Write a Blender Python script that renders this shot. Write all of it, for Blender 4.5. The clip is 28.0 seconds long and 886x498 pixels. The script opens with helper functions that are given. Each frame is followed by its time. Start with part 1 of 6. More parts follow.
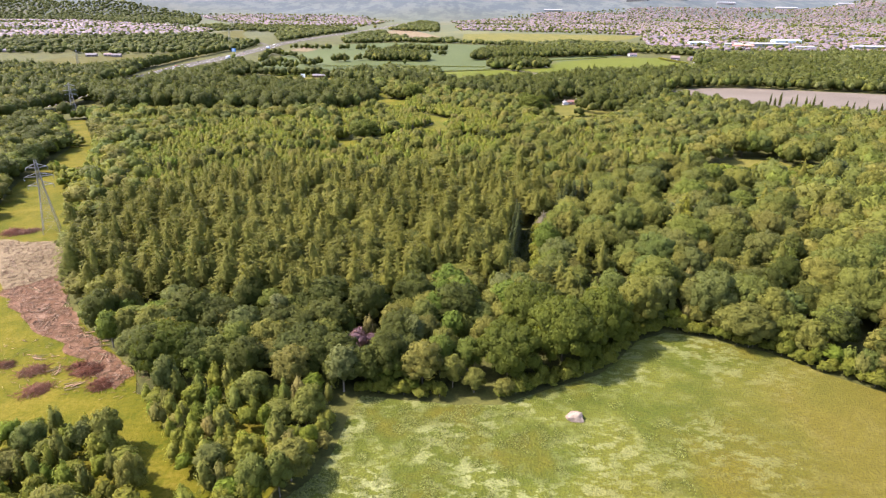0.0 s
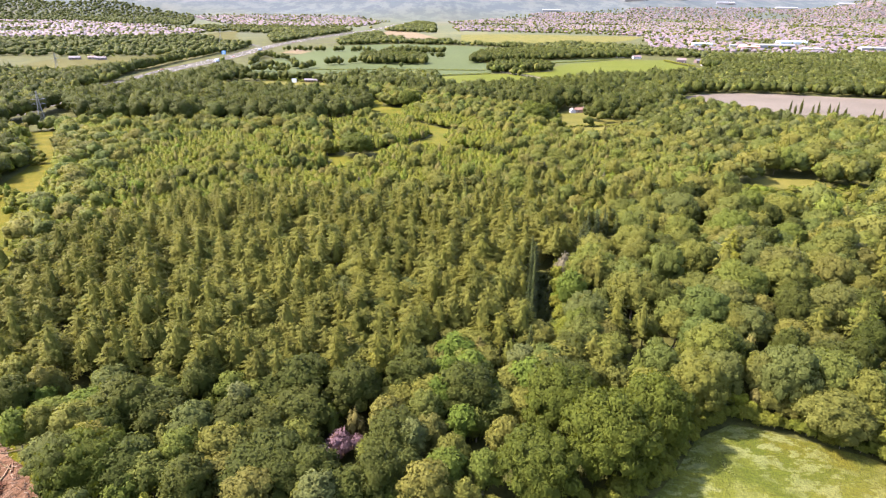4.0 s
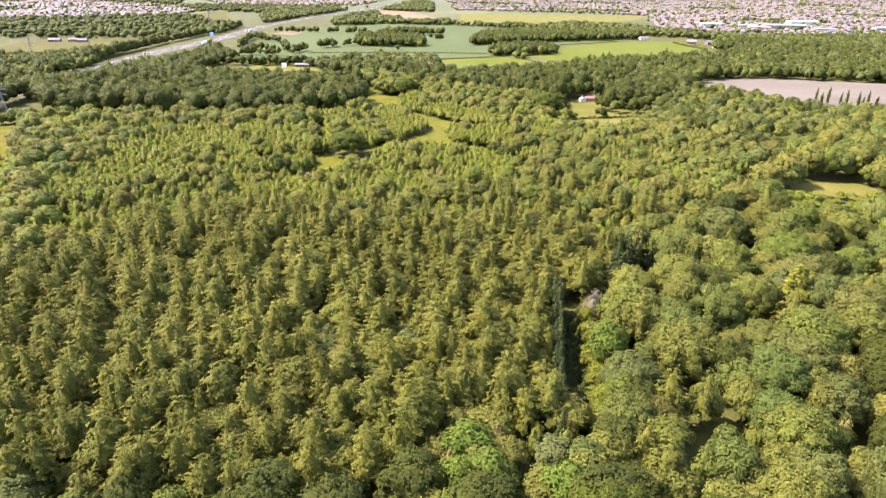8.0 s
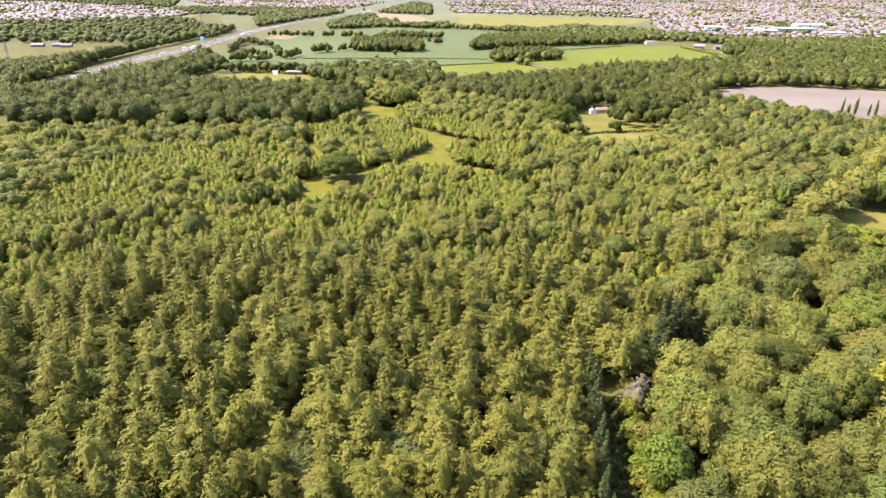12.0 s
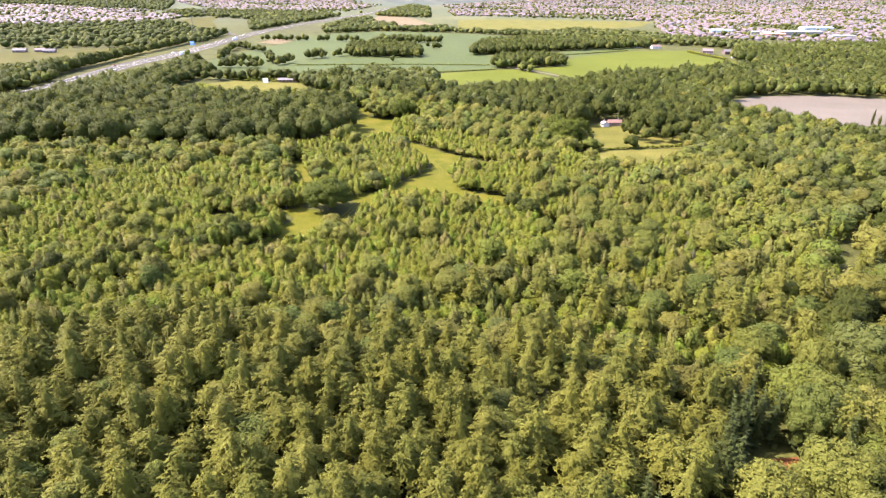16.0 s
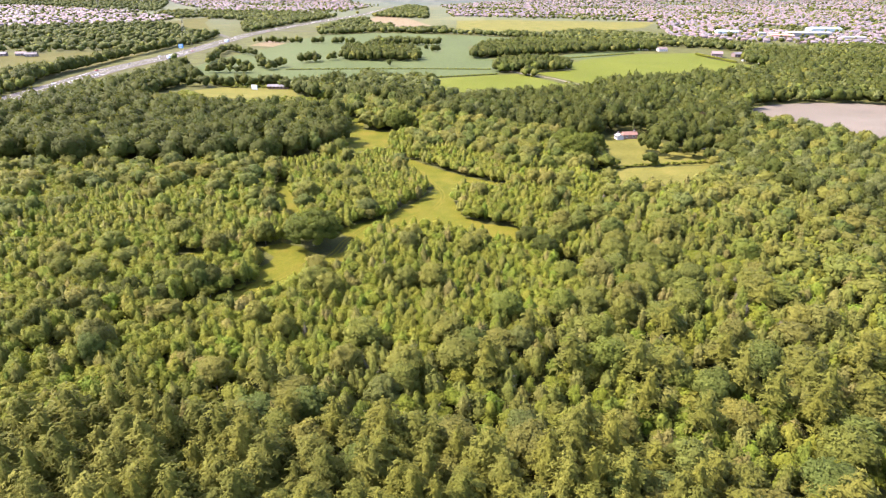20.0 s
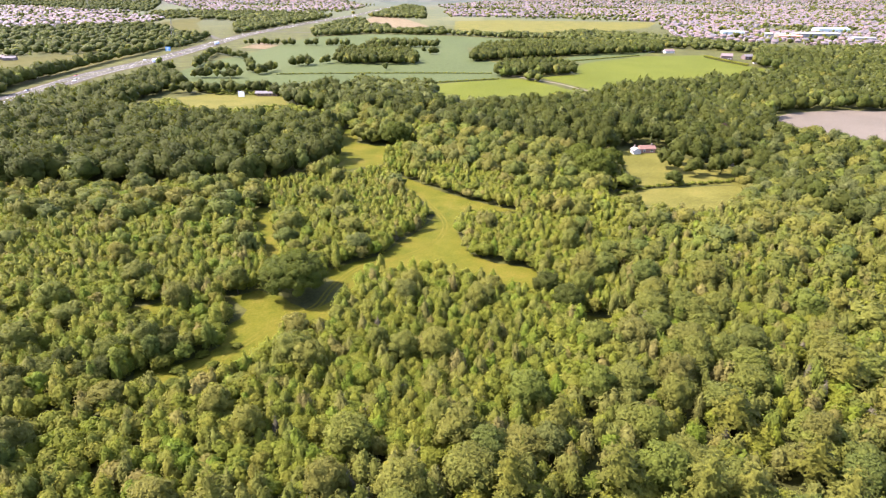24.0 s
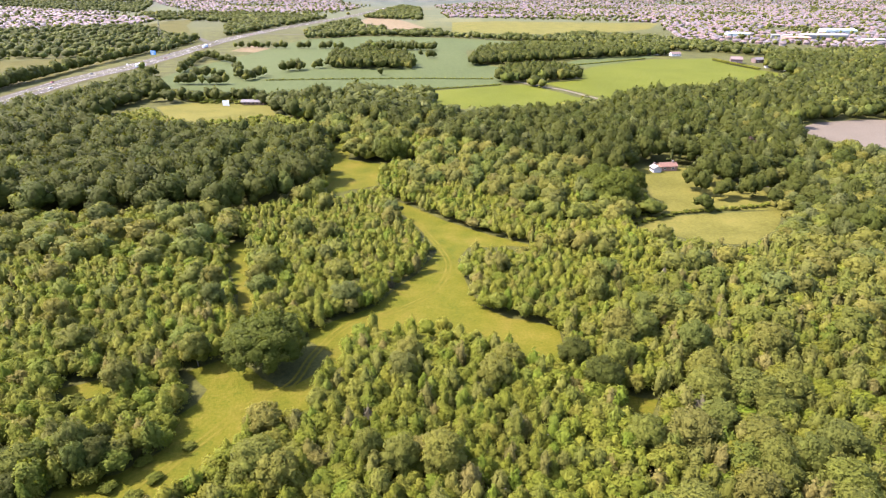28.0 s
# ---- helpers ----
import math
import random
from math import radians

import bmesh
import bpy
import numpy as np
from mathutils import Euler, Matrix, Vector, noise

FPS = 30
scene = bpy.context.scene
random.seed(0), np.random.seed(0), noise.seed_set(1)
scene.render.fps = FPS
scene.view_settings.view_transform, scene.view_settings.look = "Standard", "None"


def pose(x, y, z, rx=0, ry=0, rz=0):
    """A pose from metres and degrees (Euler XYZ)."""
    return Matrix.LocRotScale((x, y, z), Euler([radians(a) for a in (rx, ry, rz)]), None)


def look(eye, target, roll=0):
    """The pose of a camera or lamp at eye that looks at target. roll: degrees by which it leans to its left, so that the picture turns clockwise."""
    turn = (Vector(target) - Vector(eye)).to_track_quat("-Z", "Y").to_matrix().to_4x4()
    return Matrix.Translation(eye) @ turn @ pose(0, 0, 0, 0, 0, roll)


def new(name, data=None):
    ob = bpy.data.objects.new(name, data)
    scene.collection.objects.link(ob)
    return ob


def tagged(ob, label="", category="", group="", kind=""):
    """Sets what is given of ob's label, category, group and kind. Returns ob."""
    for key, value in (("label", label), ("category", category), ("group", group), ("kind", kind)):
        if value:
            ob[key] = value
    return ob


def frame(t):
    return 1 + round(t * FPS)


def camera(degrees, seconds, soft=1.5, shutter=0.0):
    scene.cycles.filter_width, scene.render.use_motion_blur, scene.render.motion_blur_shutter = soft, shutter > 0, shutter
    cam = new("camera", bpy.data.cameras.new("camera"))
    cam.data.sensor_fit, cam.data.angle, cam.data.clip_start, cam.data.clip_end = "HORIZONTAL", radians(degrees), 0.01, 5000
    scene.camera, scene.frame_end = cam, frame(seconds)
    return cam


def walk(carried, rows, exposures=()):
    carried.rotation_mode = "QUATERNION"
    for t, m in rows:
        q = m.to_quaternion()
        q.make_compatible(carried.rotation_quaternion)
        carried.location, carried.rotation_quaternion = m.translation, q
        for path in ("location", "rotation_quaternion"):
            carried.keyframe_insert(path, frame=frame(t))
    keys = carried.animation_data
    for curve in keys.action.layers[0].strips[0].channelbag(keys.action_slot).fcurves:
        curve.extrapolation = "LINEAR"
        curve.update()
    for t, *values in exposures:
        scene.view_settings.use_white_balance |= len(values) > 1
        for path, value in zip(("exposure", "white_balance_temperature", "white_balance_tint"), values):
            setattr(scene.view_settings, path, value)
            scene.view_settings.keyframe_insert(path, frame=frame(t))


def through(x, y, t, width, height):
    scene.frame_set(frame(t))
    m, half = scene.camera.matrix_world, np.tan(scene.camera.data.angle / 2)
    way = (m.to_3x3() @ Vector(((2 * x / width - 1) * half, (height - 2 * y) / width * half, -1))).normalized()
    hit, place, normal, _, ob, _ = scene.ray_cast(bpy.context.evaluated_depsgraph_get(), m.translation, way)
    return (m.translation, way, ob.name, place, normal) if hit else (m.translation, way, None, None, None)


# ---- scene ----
from mathutils import geometry

cam = camera(72.19, 28.0, 1.22)


def flight(t):
    """The drone's pose: a level, nearly straight run, tilted down a little more after six seconds."""
    s = t / 28
    b = s * (1 - s)
    eye = Vector((-2.59 * b + 0.98 * b * (2 * s - 1), 266 * (s + 0.0301 * b - 0.0289 * b * (2 * s - 1)), 92 + 2.59 * b + 4.17 * s))
    yaw = -0.04298 - 0.04074 * s + 0.0403 * s * s - 0.02872 * s**3
    tilt = radians(float(np.interp(t, *TILTS)))
    ahead = Vector((-math.sin(yaw) * math.cos(tilt), math.cos(yaw) * math.cos(tilt), math.sin(tilt)))
    return look(eye, eye + 100 * ahead, math.degrees(0.01098 - 0.00046 * s - 0.0038 * s * s))


TILTS = ((0, 3.5, 6.0, 6.5, 7.0, 7.5, 8.0, 9.0, 10.0, 12.5, 15.0, 18.0, 21.0, 24.0, 27.0, 28.0),
         (-22.39, -22.41, -22.38, -22.83, -23.61, -24.2, -24.2, -24.18, -24.14, -24.03, -23.92, -23.86, -23.95, -23.98, -23.99, -23.97))
walk(cam, [(k / 2, flight(k / 2)) for k in range(57)], [(0, 2.40, 6400, 27), (4, 2.68, 6400, 27), (8, 2.76, 6400, 27), (16, 2.75, 6400, 27), (24, 2.63, 6400, 27), (28, 2.57, 6400, 27)])

# ---- sky and sun ----
SUN_ELEVATION, TO_SUN = radians(51), Vector((-0.98, 0.13, 0)).normalized()
world = bpy.data.worlds.new("sky")
scene.world = world
world.use_nodes = True
sky = world.node_tree.nodes.new("ShaderNodeTexSky")
sky.sky_type, sky.sun_disc = "NISHITA", False
sky.sun_elevation, sky.sun_rotation = SUN_ELEVATION, math.atan2(TO_SUN.x, TO_SUN.y)
sky.air_density, sky.dust_density = 1.2, 2.0
back = world.node_tree.nodes["Background"]
back.inputs["Strength"].default_value = 0.15
world.node_tree.links.new(sky.outputs["Color"], back.inputs["Color"])
sun = new("sun", bpy.data.lights.new("sun", "SUN"))
sun.data.energy, sun.data.angle, sun.data.color = 3.9, radians(0.6), (1.0, 0.95, 0.86)
to_sun = TO_SUN * math.cos(SUN_ELEVATION) + Vector((0, 0, math.sin(SUN_ELEVATION)))
sun.matrix_world = look(to_sun * 300, (0, 0, 0))


# ---- materials ----
def graph(name):
    m = bpy.data.materials.new(name)
    m.use_nodes = True
    nodes, links = m.node_tree.nodes, m.node_tree.links
    bsdf = nodes["Principled BSDF"]

    def add(kind, ins=(), **props):
        n = nodes.new(kind)
        for key, value in props.items():
            set_choice(n, key, value)
        for key, value in dict(ins).items():
            if isinstance(value, bpy.types.NodeSocket):
                links.new(value, n.inputs[key])
            else:
                n.inputs[key].default_value = value
        return n
    return m, add, bsdf, links


def set_choice(n, key, value):
    if key == "operation":
        n.operation = value
    elif key == "data_type":
        n.data_type = value
    elif key == "blend_type":
        n.blend_type = value
    elif key == "attribute_name":
        n.attribute_name = value
    elif key == "feature":
        n.feature = value
    elif key == "voronoi_dimensions":
        n.voronoi_dimensions = value


def ramp(add, fac, stops):
    n = add("ShaderNodeValToRGB", {"Fac": fac})
    e = n.color_ramp.elements
    while len(e) < len(stops):
        e.new(0.5)
    for el, (at, c) in zip(e, stops):
        el.position, el.color = at, (*c, 1)
    return n.outputs["Color"]


def mixed(add, fac, a, b, how="MIX"):
    n = add("ShaderNodeMixRGB", {"Fac": fac, "Color1": a if not isinstance(a, tuple) else (*a, 1), "Color2": b if not isinstance(b, tuple) else (*b, 1)}, blend_type=how)
    return n.outputs["Color"]


def noise_tex(add, at, scale, detail=4.0, rough=0.55):
    return add("ShaderNodeTexNoise", {"Vector": at, "Scale": scale, "Detail": detail, "Roughness": rough}).outputs["Fac"]


def surface(name, dark, mid, light, coarse, fine, rough=0.9, bump=0.3, gloss=0.05, stretch=(1, 1, 1)):
    """A rough surface of three tones, uneven at a coarse and at a fine scale (in metres)."""
    m, add, bsdf, links = graph(name)
    at = add("ShaderNodeNewGeometry").outputs["Position"]
    at = add("ShaderNodeMapping", {"Vector": at, "Scale": stretch}).outputs["Vector"]
    a = noise_tex(add, at, 1 / coarse, 5)
    b = noise_tex(add, at, 1 / fine, 4, 0.7)
    both = add("ShaderNodeMath", {0: a, 1: b}, operation="ADD").outputs[0]
    half = add("ShaderNodeMath", {0: both, 1: 0.5}, operation="MULTIPLY").outputs[0]
    links.new(ramp(add, half, [(0.36, dark), (0.5, mid), (0.64, light)]), bsdf.inputs["Base Color"])
    bsdf.inputs["Roughness"].default_value, bsdf.inputs["Specular IOR Level"].default_value = rough, gloss
    if bump:
        h = add("ShaderNodeBump", {"Height": b, "Strength": bump, "Distance": fine * 0.5})
        links.new(h.outputs["Normal"], bsdf.inputs["Normal"])
    return m


def leafy(name, tones, through=0.36):
    """Foliage: a tone for each tree, an unevenness for each spray of leaves, light coming through."""
    m, add, bsdf, links = graph(name)
    tint = add("ShaderNodeAttribute", attribute_name="tint").outputs["Fac"]
    own = add("ShaderNodeObjectInfo").outputs["Random"]
    pick = add("ShaderNodeMath", {0: add("ShaderNodeMath", {0: tint, 1: own}, operation="ADD").outputs[0]}, operation="FRACT").outputs[0]
    base = ramp(add, pick, [(k / (len(tones) - 1), c) for k, c in enumerate(tones)])
    geo = add("ShaderNodeNewGeometry")
    spray = add("ShaderNodeMapRange", {"Value": geo.outputs["Random Per Island"], "To Min": 0.88, "To Max": 1.12}).outputs[0]
    drift = add("ShaderNodeMapRange", {"Value": noise_tex(add, geo.outputs["Position"], 0.03, 2), "From Min": 0.3, "From Max": 0.7, "To Min": 0.88, "To Max": 1.12}).outputs[0]
    col = mixed(add, 1.0, base, spray, "MULTIPLY")
    col = mixed(add, 1.0, col, drift, "MULTIPLY")
    fine = noise_tex(add, geo.outputs["Position"], 1.3, 5, 0.78)
    grain = add("ShaderNodeMapRange", {"Value": fine, "From Min": 0.36, "From Max": 0.64, "To Min": 0.76, "To Max": 1.16}).outputs[0]
    col = mixed(add, 1.0, col, grain, "MULTIPLY")
    links.new(col, bsdf.inputs["Base Color"])
    bsdf.inputs["Roughness"].default_value, bsdf.inputs["Specular IOR Level"].default_value = 0.7, 0.1
    links.new(add("ShaderNodeBump", {"Height": fine, "Strength": 0.75, "Distance": 0.6}).outputs["Normal"], bsdf.inputs["Normal"])
    see = add("ShaderNodeBsdfTranslucent", {"Color": mixed(add, 1.0, col, (1.25, 1.2, 0.6), "MULTIPLY")})
    mix = add("ShaderNodeMixShader", {"Fac": through})
    links.new(bsdf.outputs[0], mix.inputs[1])
    links.new(see.outputs[0], mix.inputs[2])
    out = [n for n in m.node_tree.nodes if n.bl_idname == "ShaderNodeOutputMaterial"][0]
    links.new(mix.outputs[0], out.inputs["Surface"])
    return m


def plain(name, c, rough=0.7, metal=0.0, vary=0.12, scale=2.0):
    m, add, bsdf, links = graph(name)
    at = add("ShaderNodeNewGeometry").outputs["Position"]
    n = noise_tex(add, at, scale, 5, 0.65)
    f = add("ShaderNodeMapRange", {"Value": n, "From Min": 0.3, "From Max": 0.7, "To Min": 1 - vary, "To Max": 1 + vary}).outputs[0]
    links.new(mixed(add, 1.0, c, f, "MULTIPLY"), bsdf.inputs["Base Color"])
    bsdf.inputs["Roughness"].default_value, bsdf.inputs["Metallic"].default_value = rough, metal
    return m


def toned(name, tones, rough=0.8):
    """One of several tones for each house, by its tint or its object."""
    m, add, bsdf, links = graph(name)
    tint = add("ShaderNodeAttribute", attribute_name="tint").outputs["Fac"]
    own = add("ShaderNodeObjectInfo").outputs["Random"]
    pick = add("ShaderNodeMath", {0: add("ShaderNodeMath", {0: tint, 1: own}, operation="ADD").outputs[0]}, operation="FRACT").outputs[0]
    base = ramp(add, pick, [(k / (len(tones) - 1), c) for k, c in enumerate(tones)])
    n = noise_tex(add, add("ShaderNodeNewGeometry").outputs["Position"], 0.7, 4)
    f = add("ShaderNodeMapRange", {"Value": n, "From Min": 0.3, "From Max": 0.7, "To Min": 0.85, "To Max": 1.15}).outputs[0]
    links.new(mixed(add, 1.0, base, f, "MULTIPLY"), bsdf.inputs["Base Color"])
    bsdf.inputs["Roughness"].default_value = rough
    return m


LARCH = leafy("larch_leaves", [(0.0788, 0.0796, 0.0098), (0.0980, 0.0960, 0.0130), (0.0824, 0.0867, 0.0125), (0.1077, 0.1054, 0.0171), (0.0714, 0.0765, 0.0113)])
SPRUCE = leafy("spruce_needles", [(0.0245, 0.0322, 0.0063), (0.0338, 0.0406, 0.0077), (0.0310, 0.0406, 0.0090)], 0.2)
BIRCH = leafy("birch_leaves", [(0.0915, 0.1054, 0.0083), (0.1096, 0.1100, 0.0119), (0.0797, 0.1000, 0.0078), (0.1139, 0.1182, 0.0161), (0.0933, 0.1100, 0.0083), (0.1114, 0.1054, 0.0152), (0.0780, 0.1120, 0.0080), (0.1180, 0.1010, 0.0240)])
OAK = leafy("oak_leaves", [(0.0311, 0.0412, 0.0046), (0.0418, 0.0482, 0.0066), (0.0351, 0.0429, 0.0056), (0.0473, 0.0536, 0.0076), (0.0319, 0.0387, 0.0059)])
BROAD = leafy("mixed_broad_leaves", [(0.0658, 0.0815, 0.0145), (0.1015, 0.1009, 0.0159), (0.0584, 0.0776, 0.0145), (0.1110, 0.1028, 0.0183), (0.0734, 0.0931, 0.0125), (0.0940, 0.0873, 0.0164), (0.0621, 0.0757, 0.0173)])
WILLOW = leafy("willow_leaves", [(0.0773, 0.0872, 0.0245), (0.0643, 0.0740, 0.0186), (0.0884, 0.0970, 0.0302), (0.0708, 0.0822, 0.0201)])
HEDGE = leafy("hedge_leaves", [(0.0668, 0.0812, 0.0078), (0.0975, 0.1026, 0.0116), (0.0758, 0.0855, 0.0091)])
YELLOW = leafy("yellow_leaves", [(0.1146, 0.1147, 0.0111), (0.0995, 0.1066, 0.0127)])
GREATOAK = leafy("great_oak_leaves", [(0.0451, 0.0585, 0.0063), (0.0559, 0.0686, 0.0069), (0.0495, 0.0618, 0.0066)])
OLIVE = leafy("olive_aspen_leaves", [(0.0814, 0.0892, 0.0124), (0.0957, 0.0971, 0.0174), (0.0722, 0.0844, 0.0112), (0.1048, 0.1036, 0.0219), (0.0765, 0.0916, 0.0129), (0.1120, 0.0960, 0.0270), (0.0740, 0.0990, 0.0100)])
COPPER = leafy("copper_beech_leaves", [(0.040, 0.022, 0.022), (0.050, 0.026, 0.025)])
BLOSSOM = leafy("mauve_blossom", [(0.1224, 0.0734, 0.0822), (0.1470, 0.0956, 0.0911)])
LIME = leafy("lime_green_leaves", [(0.0626, 0.0913, 0.0098), (0.0746, 0.0973, 0.0120)])
TWIGS = leafy("bare_twigs", [(0.0819, 0.0739, 0.0437), (0.0975, 0.0874, 0.0530)])
SEED = leafy("seeding_grass", [(0.1005, 0.1120, 0.0262), (0.1223, 0.1299, 0.0385), (0.0830, 0.1004, 0.0185)], 0.3)
BRUSH = leafy("dead_brushwood", [(0.065, 0.022, 0.012), (0.105, 0.042, 0.022), (0.085, 0.038, 0.020), (0.14, 0.075, 0.045)], 0.05)
DRYWOOD = leafy("dry_branches", [(0.12, 0.075, 0.045), (0.17, 0.125, 0.085), (0.085, 0.045, 0.027), (0.20, 0.155, 0.11)], 0.05)
BARK = surface("bark", (0.05, 0.04, 0.03), (0.1, 0.085, 0.065), (0.18, 0.16, 0.13), 1.2, 0.15, bump=0.5)


def ground_material():
    """Woodland floor near by; farther off a patchwork of grass, scrub and hedged fields; hills with painted haze."""
    m, add, bsdf, links = graph("ground")
    at = add("ShaderNodeNewGeometry").outputs["Position"]
    a, b = noise_tex(add, at, 0.06, 5), noise_tex(add, at, 1.1, 4, 0.7)
    half = add("ShaderNodeMath", {0: add("ShaderNodeMath", {0: a, 1: b}, operation="ADD").outputs[0], 1: 0.5}, operation="MULTIPLY").outputs[0]
    floor_col = ramp(add, half, [(0.36, (0.0193, 0.0207, 0.0055)), (0.5, (0.0359, 0.0373, 0.0083)), (0.64, (0.0580, 0.0580, 0.0124))])
    cell = add("ShaderNodeTexVoronoi", {"Vector": add("ShaderNodeMapping", {"Vector": at, "Scale": (1.0, 0.55, 0.0)}).outputs["Vector"], "Scale": 1 / 240})
    pick = add("ShaderNodeSeparateColor", {"Color": cell.outputs["Color"]}).outputs[0]
    fields = ramp(add, pick, [(0.0, (0.0357, 0.0393, 0.0192)), (0.3, (0.0501, 0.0558, 0.0218)), (0.5, (0.0715, 0.0689, 0.0273)), (0.7, (0.0393, 0.0426, 0.0192)), (0.85, (0.0858, 0.0753, 0.0328)), (1.0, (0.0429, 0.0491, 0.0192))])
    woods = noise_tex(add, add("ShaderNodeMapping", {"Vector": at, "Scale": (1.0, 0.4, 0.0)}).outputs["Vector"], 1 / 160, 6, 0.6)
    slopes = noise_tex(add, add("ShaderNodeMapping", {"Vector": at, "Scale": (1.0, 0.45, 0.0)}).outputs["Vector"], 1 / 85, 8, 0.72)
    fields = mixed(add, ramp(add, woods, [(0.47, (0, 0, 0)), (0.53, (1, 1, 1))]), fields, (0.0447, 0.0501, 0.0228))
    y = add("ShaderNodeSeparateXYZ", {"Vector": at}).outputs["Y"]
    far = add("ShaderNodeMapRange", {"Value": y, "From Min": 1500.0, "From Max": 1900.0}).outputs[0]
    # haze painted into the colour: blue-grey tones take over beyond y = 2600
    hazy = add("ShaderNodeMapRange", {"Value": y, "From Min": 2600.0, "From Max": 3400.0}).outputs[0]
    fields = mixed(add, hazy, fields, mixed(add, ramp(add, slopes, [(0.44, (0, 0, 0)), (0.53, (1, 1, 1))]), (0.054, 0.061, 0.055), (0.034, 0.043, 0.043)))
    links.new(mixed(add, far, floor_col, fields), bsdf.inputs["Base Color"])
    bsdf.inputs["Roughness"].default_value, bsdf.inputs["Specular IOR Level"].default_value = 0.95, 0.1
    links.new(add("ShaderNodeBump", {"Height": b, "Strength": 0.4, "Distance": 0.4}).outputs["Normal"], bsdf.inputs["Normal"])
    return m


GROUND = ground_material()


def hay_material():
    """Rough hay: olive and pale green drifts with combed straw-coloured tufts."""
    m, add, bsdf, links = graph("hay_meadow")
    at = add("ShaderNodeNewGeometry").outputs["Position"]
    turned = add("ShaderNodeMapping", {"Vector": at, "Rotation": (0, 0, 0.9), "Scale": (0.55, 1.0, 1.0)}).outputs["Vector"]
    big, tuft, fine = noise_tex(add, at, 1 / 26, 4), noise_tex(add, turned, 0.42, 5, 0.72), noise_tex(add, at, 1.8, 4, 0.7)
    base = ramp(add, big, [(0.36, (0.070, 0.062, 0.0025)), (0.48, (0.044, 0.056, 0.0022)), (0.58, (0.068, 0.076, 0.0060))])
    xyz = add("ShaderNodeSeparateXYZ", {"Vector": at}).outputs
    slant = add("ShaderNodeMath", {0: xyz["X"], 1: add("ShaderNodeMath", {0: xyz["Y"], 1: -0.9}, operation="MULTIPLY").outputs[0]}, operation="ADD").outputs[0]
    uneven = add("ShaderNodeMath", {0: slant, 1: add("ShaderNodeMath", {0: big, 1: 90.0}, operation="MULTIPLY").outputs[0]}, operation="ADD").outputs[0]
    # pale seeding tufts stand in drifts, and most of all towards the young stands
    drift = add("ShaderNodeMapRange", {"Value": noise_tex(add, at, 1 / 13, 3), "From Min": 0.4, "From Max": 0.6, "To Min": 0.02, "To Max": 0.95}).outputs[0]
    west = add("ShaderNodeMapRange", {"Value": xyz["X"], "From Min": 60.0, "From Max": -10.0, "To Min": 0.65, "To Max": 1.25}).outputs[0]
    pale = add("ShaderNodeMath", {0: ramp(add, tuft, [(0.49, (0, 0, 0)), (0.545, (1, 1, 1))]), 1: add("ShaderNodeMath", {0: drift, 1: west}, operation="MULTIPLY").outputs[0]}, operation="MULTIPLY").outputs[0]
    base = mixed(add, pale, base, (0.138, 0.148, 0.050))
    ripe = add("ShaderNodeMapRange", {"Value": uneven, "From Min": -5.0, "From Max": 50.0, "To Max": 0.85}).outputs[0]
    base = mixed(add, ripe, base, mixed(add, tuft, (0.060, 0.051, 0.0018), (0.090, 0.070, 0.0055)))
    shade = add("ShaderNodeMapRange", {"Value": fine, "From Min": 0.3, "From Max": 0.7, "To Min": 0.55, "To Max": 0.98}).outputs[0]
    links.new(mixed(add, 1.0, base, shade, "MULTIPLY"), bsdf.inputs["Base Color"])
    bsdf.inputs["Roughness"].default_value, bsdf.inputs["Specular IOR Level"].default_value = 0.9, 0.15
    tall = add("ShaderNodeMath", {0: tuft, 1: fine}, operation="ADD").outputs[0]
    links.new(add("ShaderNodeBump", {"Height": tall, "Strength": 0.7, "Distance": 0.8}).outputs["Normal"], bsdf.inputs["Normal"])
    return m


HAY = hay_material()
GRASS = surface("ride_grass", (0.0323, 0.0410, 0.0029), (0.0537, 0.0534, 0.0043), (0.0788, 0.0640, 0.0101), 11, 0.7, bump=0.7)
WORN = surface("worn_grass", (0.0443, 0.0446, 0.0040), (0.0633, 0.0574, 0.0063), (0.0841, 0.0691, 0.0124), 5, 0.5, bump=0.4)
STRIP = surface("cleared_strip_grass", (0.0276, 0.0348, 0.0012), (0.0516, 0.0484, 0.0025), (0.0792, 0.0639, 0.0075), 9, 0.8, bump=0.8)
LAWN = surface("paddock_grass", (0.0404, 0.0403, 0.0062), (0.0651, 0.0615, 0.0123), (0.0890, 0.0776, 0.0177), 25, 1.2, bump=0.4)
CROP = surface("blue_green_crop", (0.0300, 0.0392, 0.0123), (0.0383, 0.0494, 0.0166), (0.0468, 0.0554, 0.0202), 90, 3.0, bump=0.3, stretch=(0.6780, 0.2192, 0.6361))
PASTURE = surface("bright_pasture", (0.0395, 0.0476, 0.0036), (0.0479, 0.0563, 0.0049), (0.0602, 0.0661, 0.0078), 60, 2.5, bump=0.3)
SOIL = surface("bare_soil", (0.0573, 0.0482, 0.0352), (0.0726, 0.0611, 0.0458), (0.0862, 0.0731, 0.0559), 50, 1.5, bump=0.4)
RED = surface("red_earth", (0.0680, 0.0252, 0.0084), (0.0920, 0.0370, 0.0132), (0.1120, 0.0518, 0.0204), 6, 0.6, bump=0.5)
BRASH = surface("felled_brash", (0.034, 0.022, 0.009), (0.072, 0.038, 0.021), (0.122, 0.080, 0.050), 3, 0.6, bump=0.6)
PALE = surface("trampled_ground", (0.0629, 0.0477, 0.0237), (0.0902, 0.0686, 0.0376), (0.1143, 0.0905, 0.0506), 9, 0.6, bump=0.15)
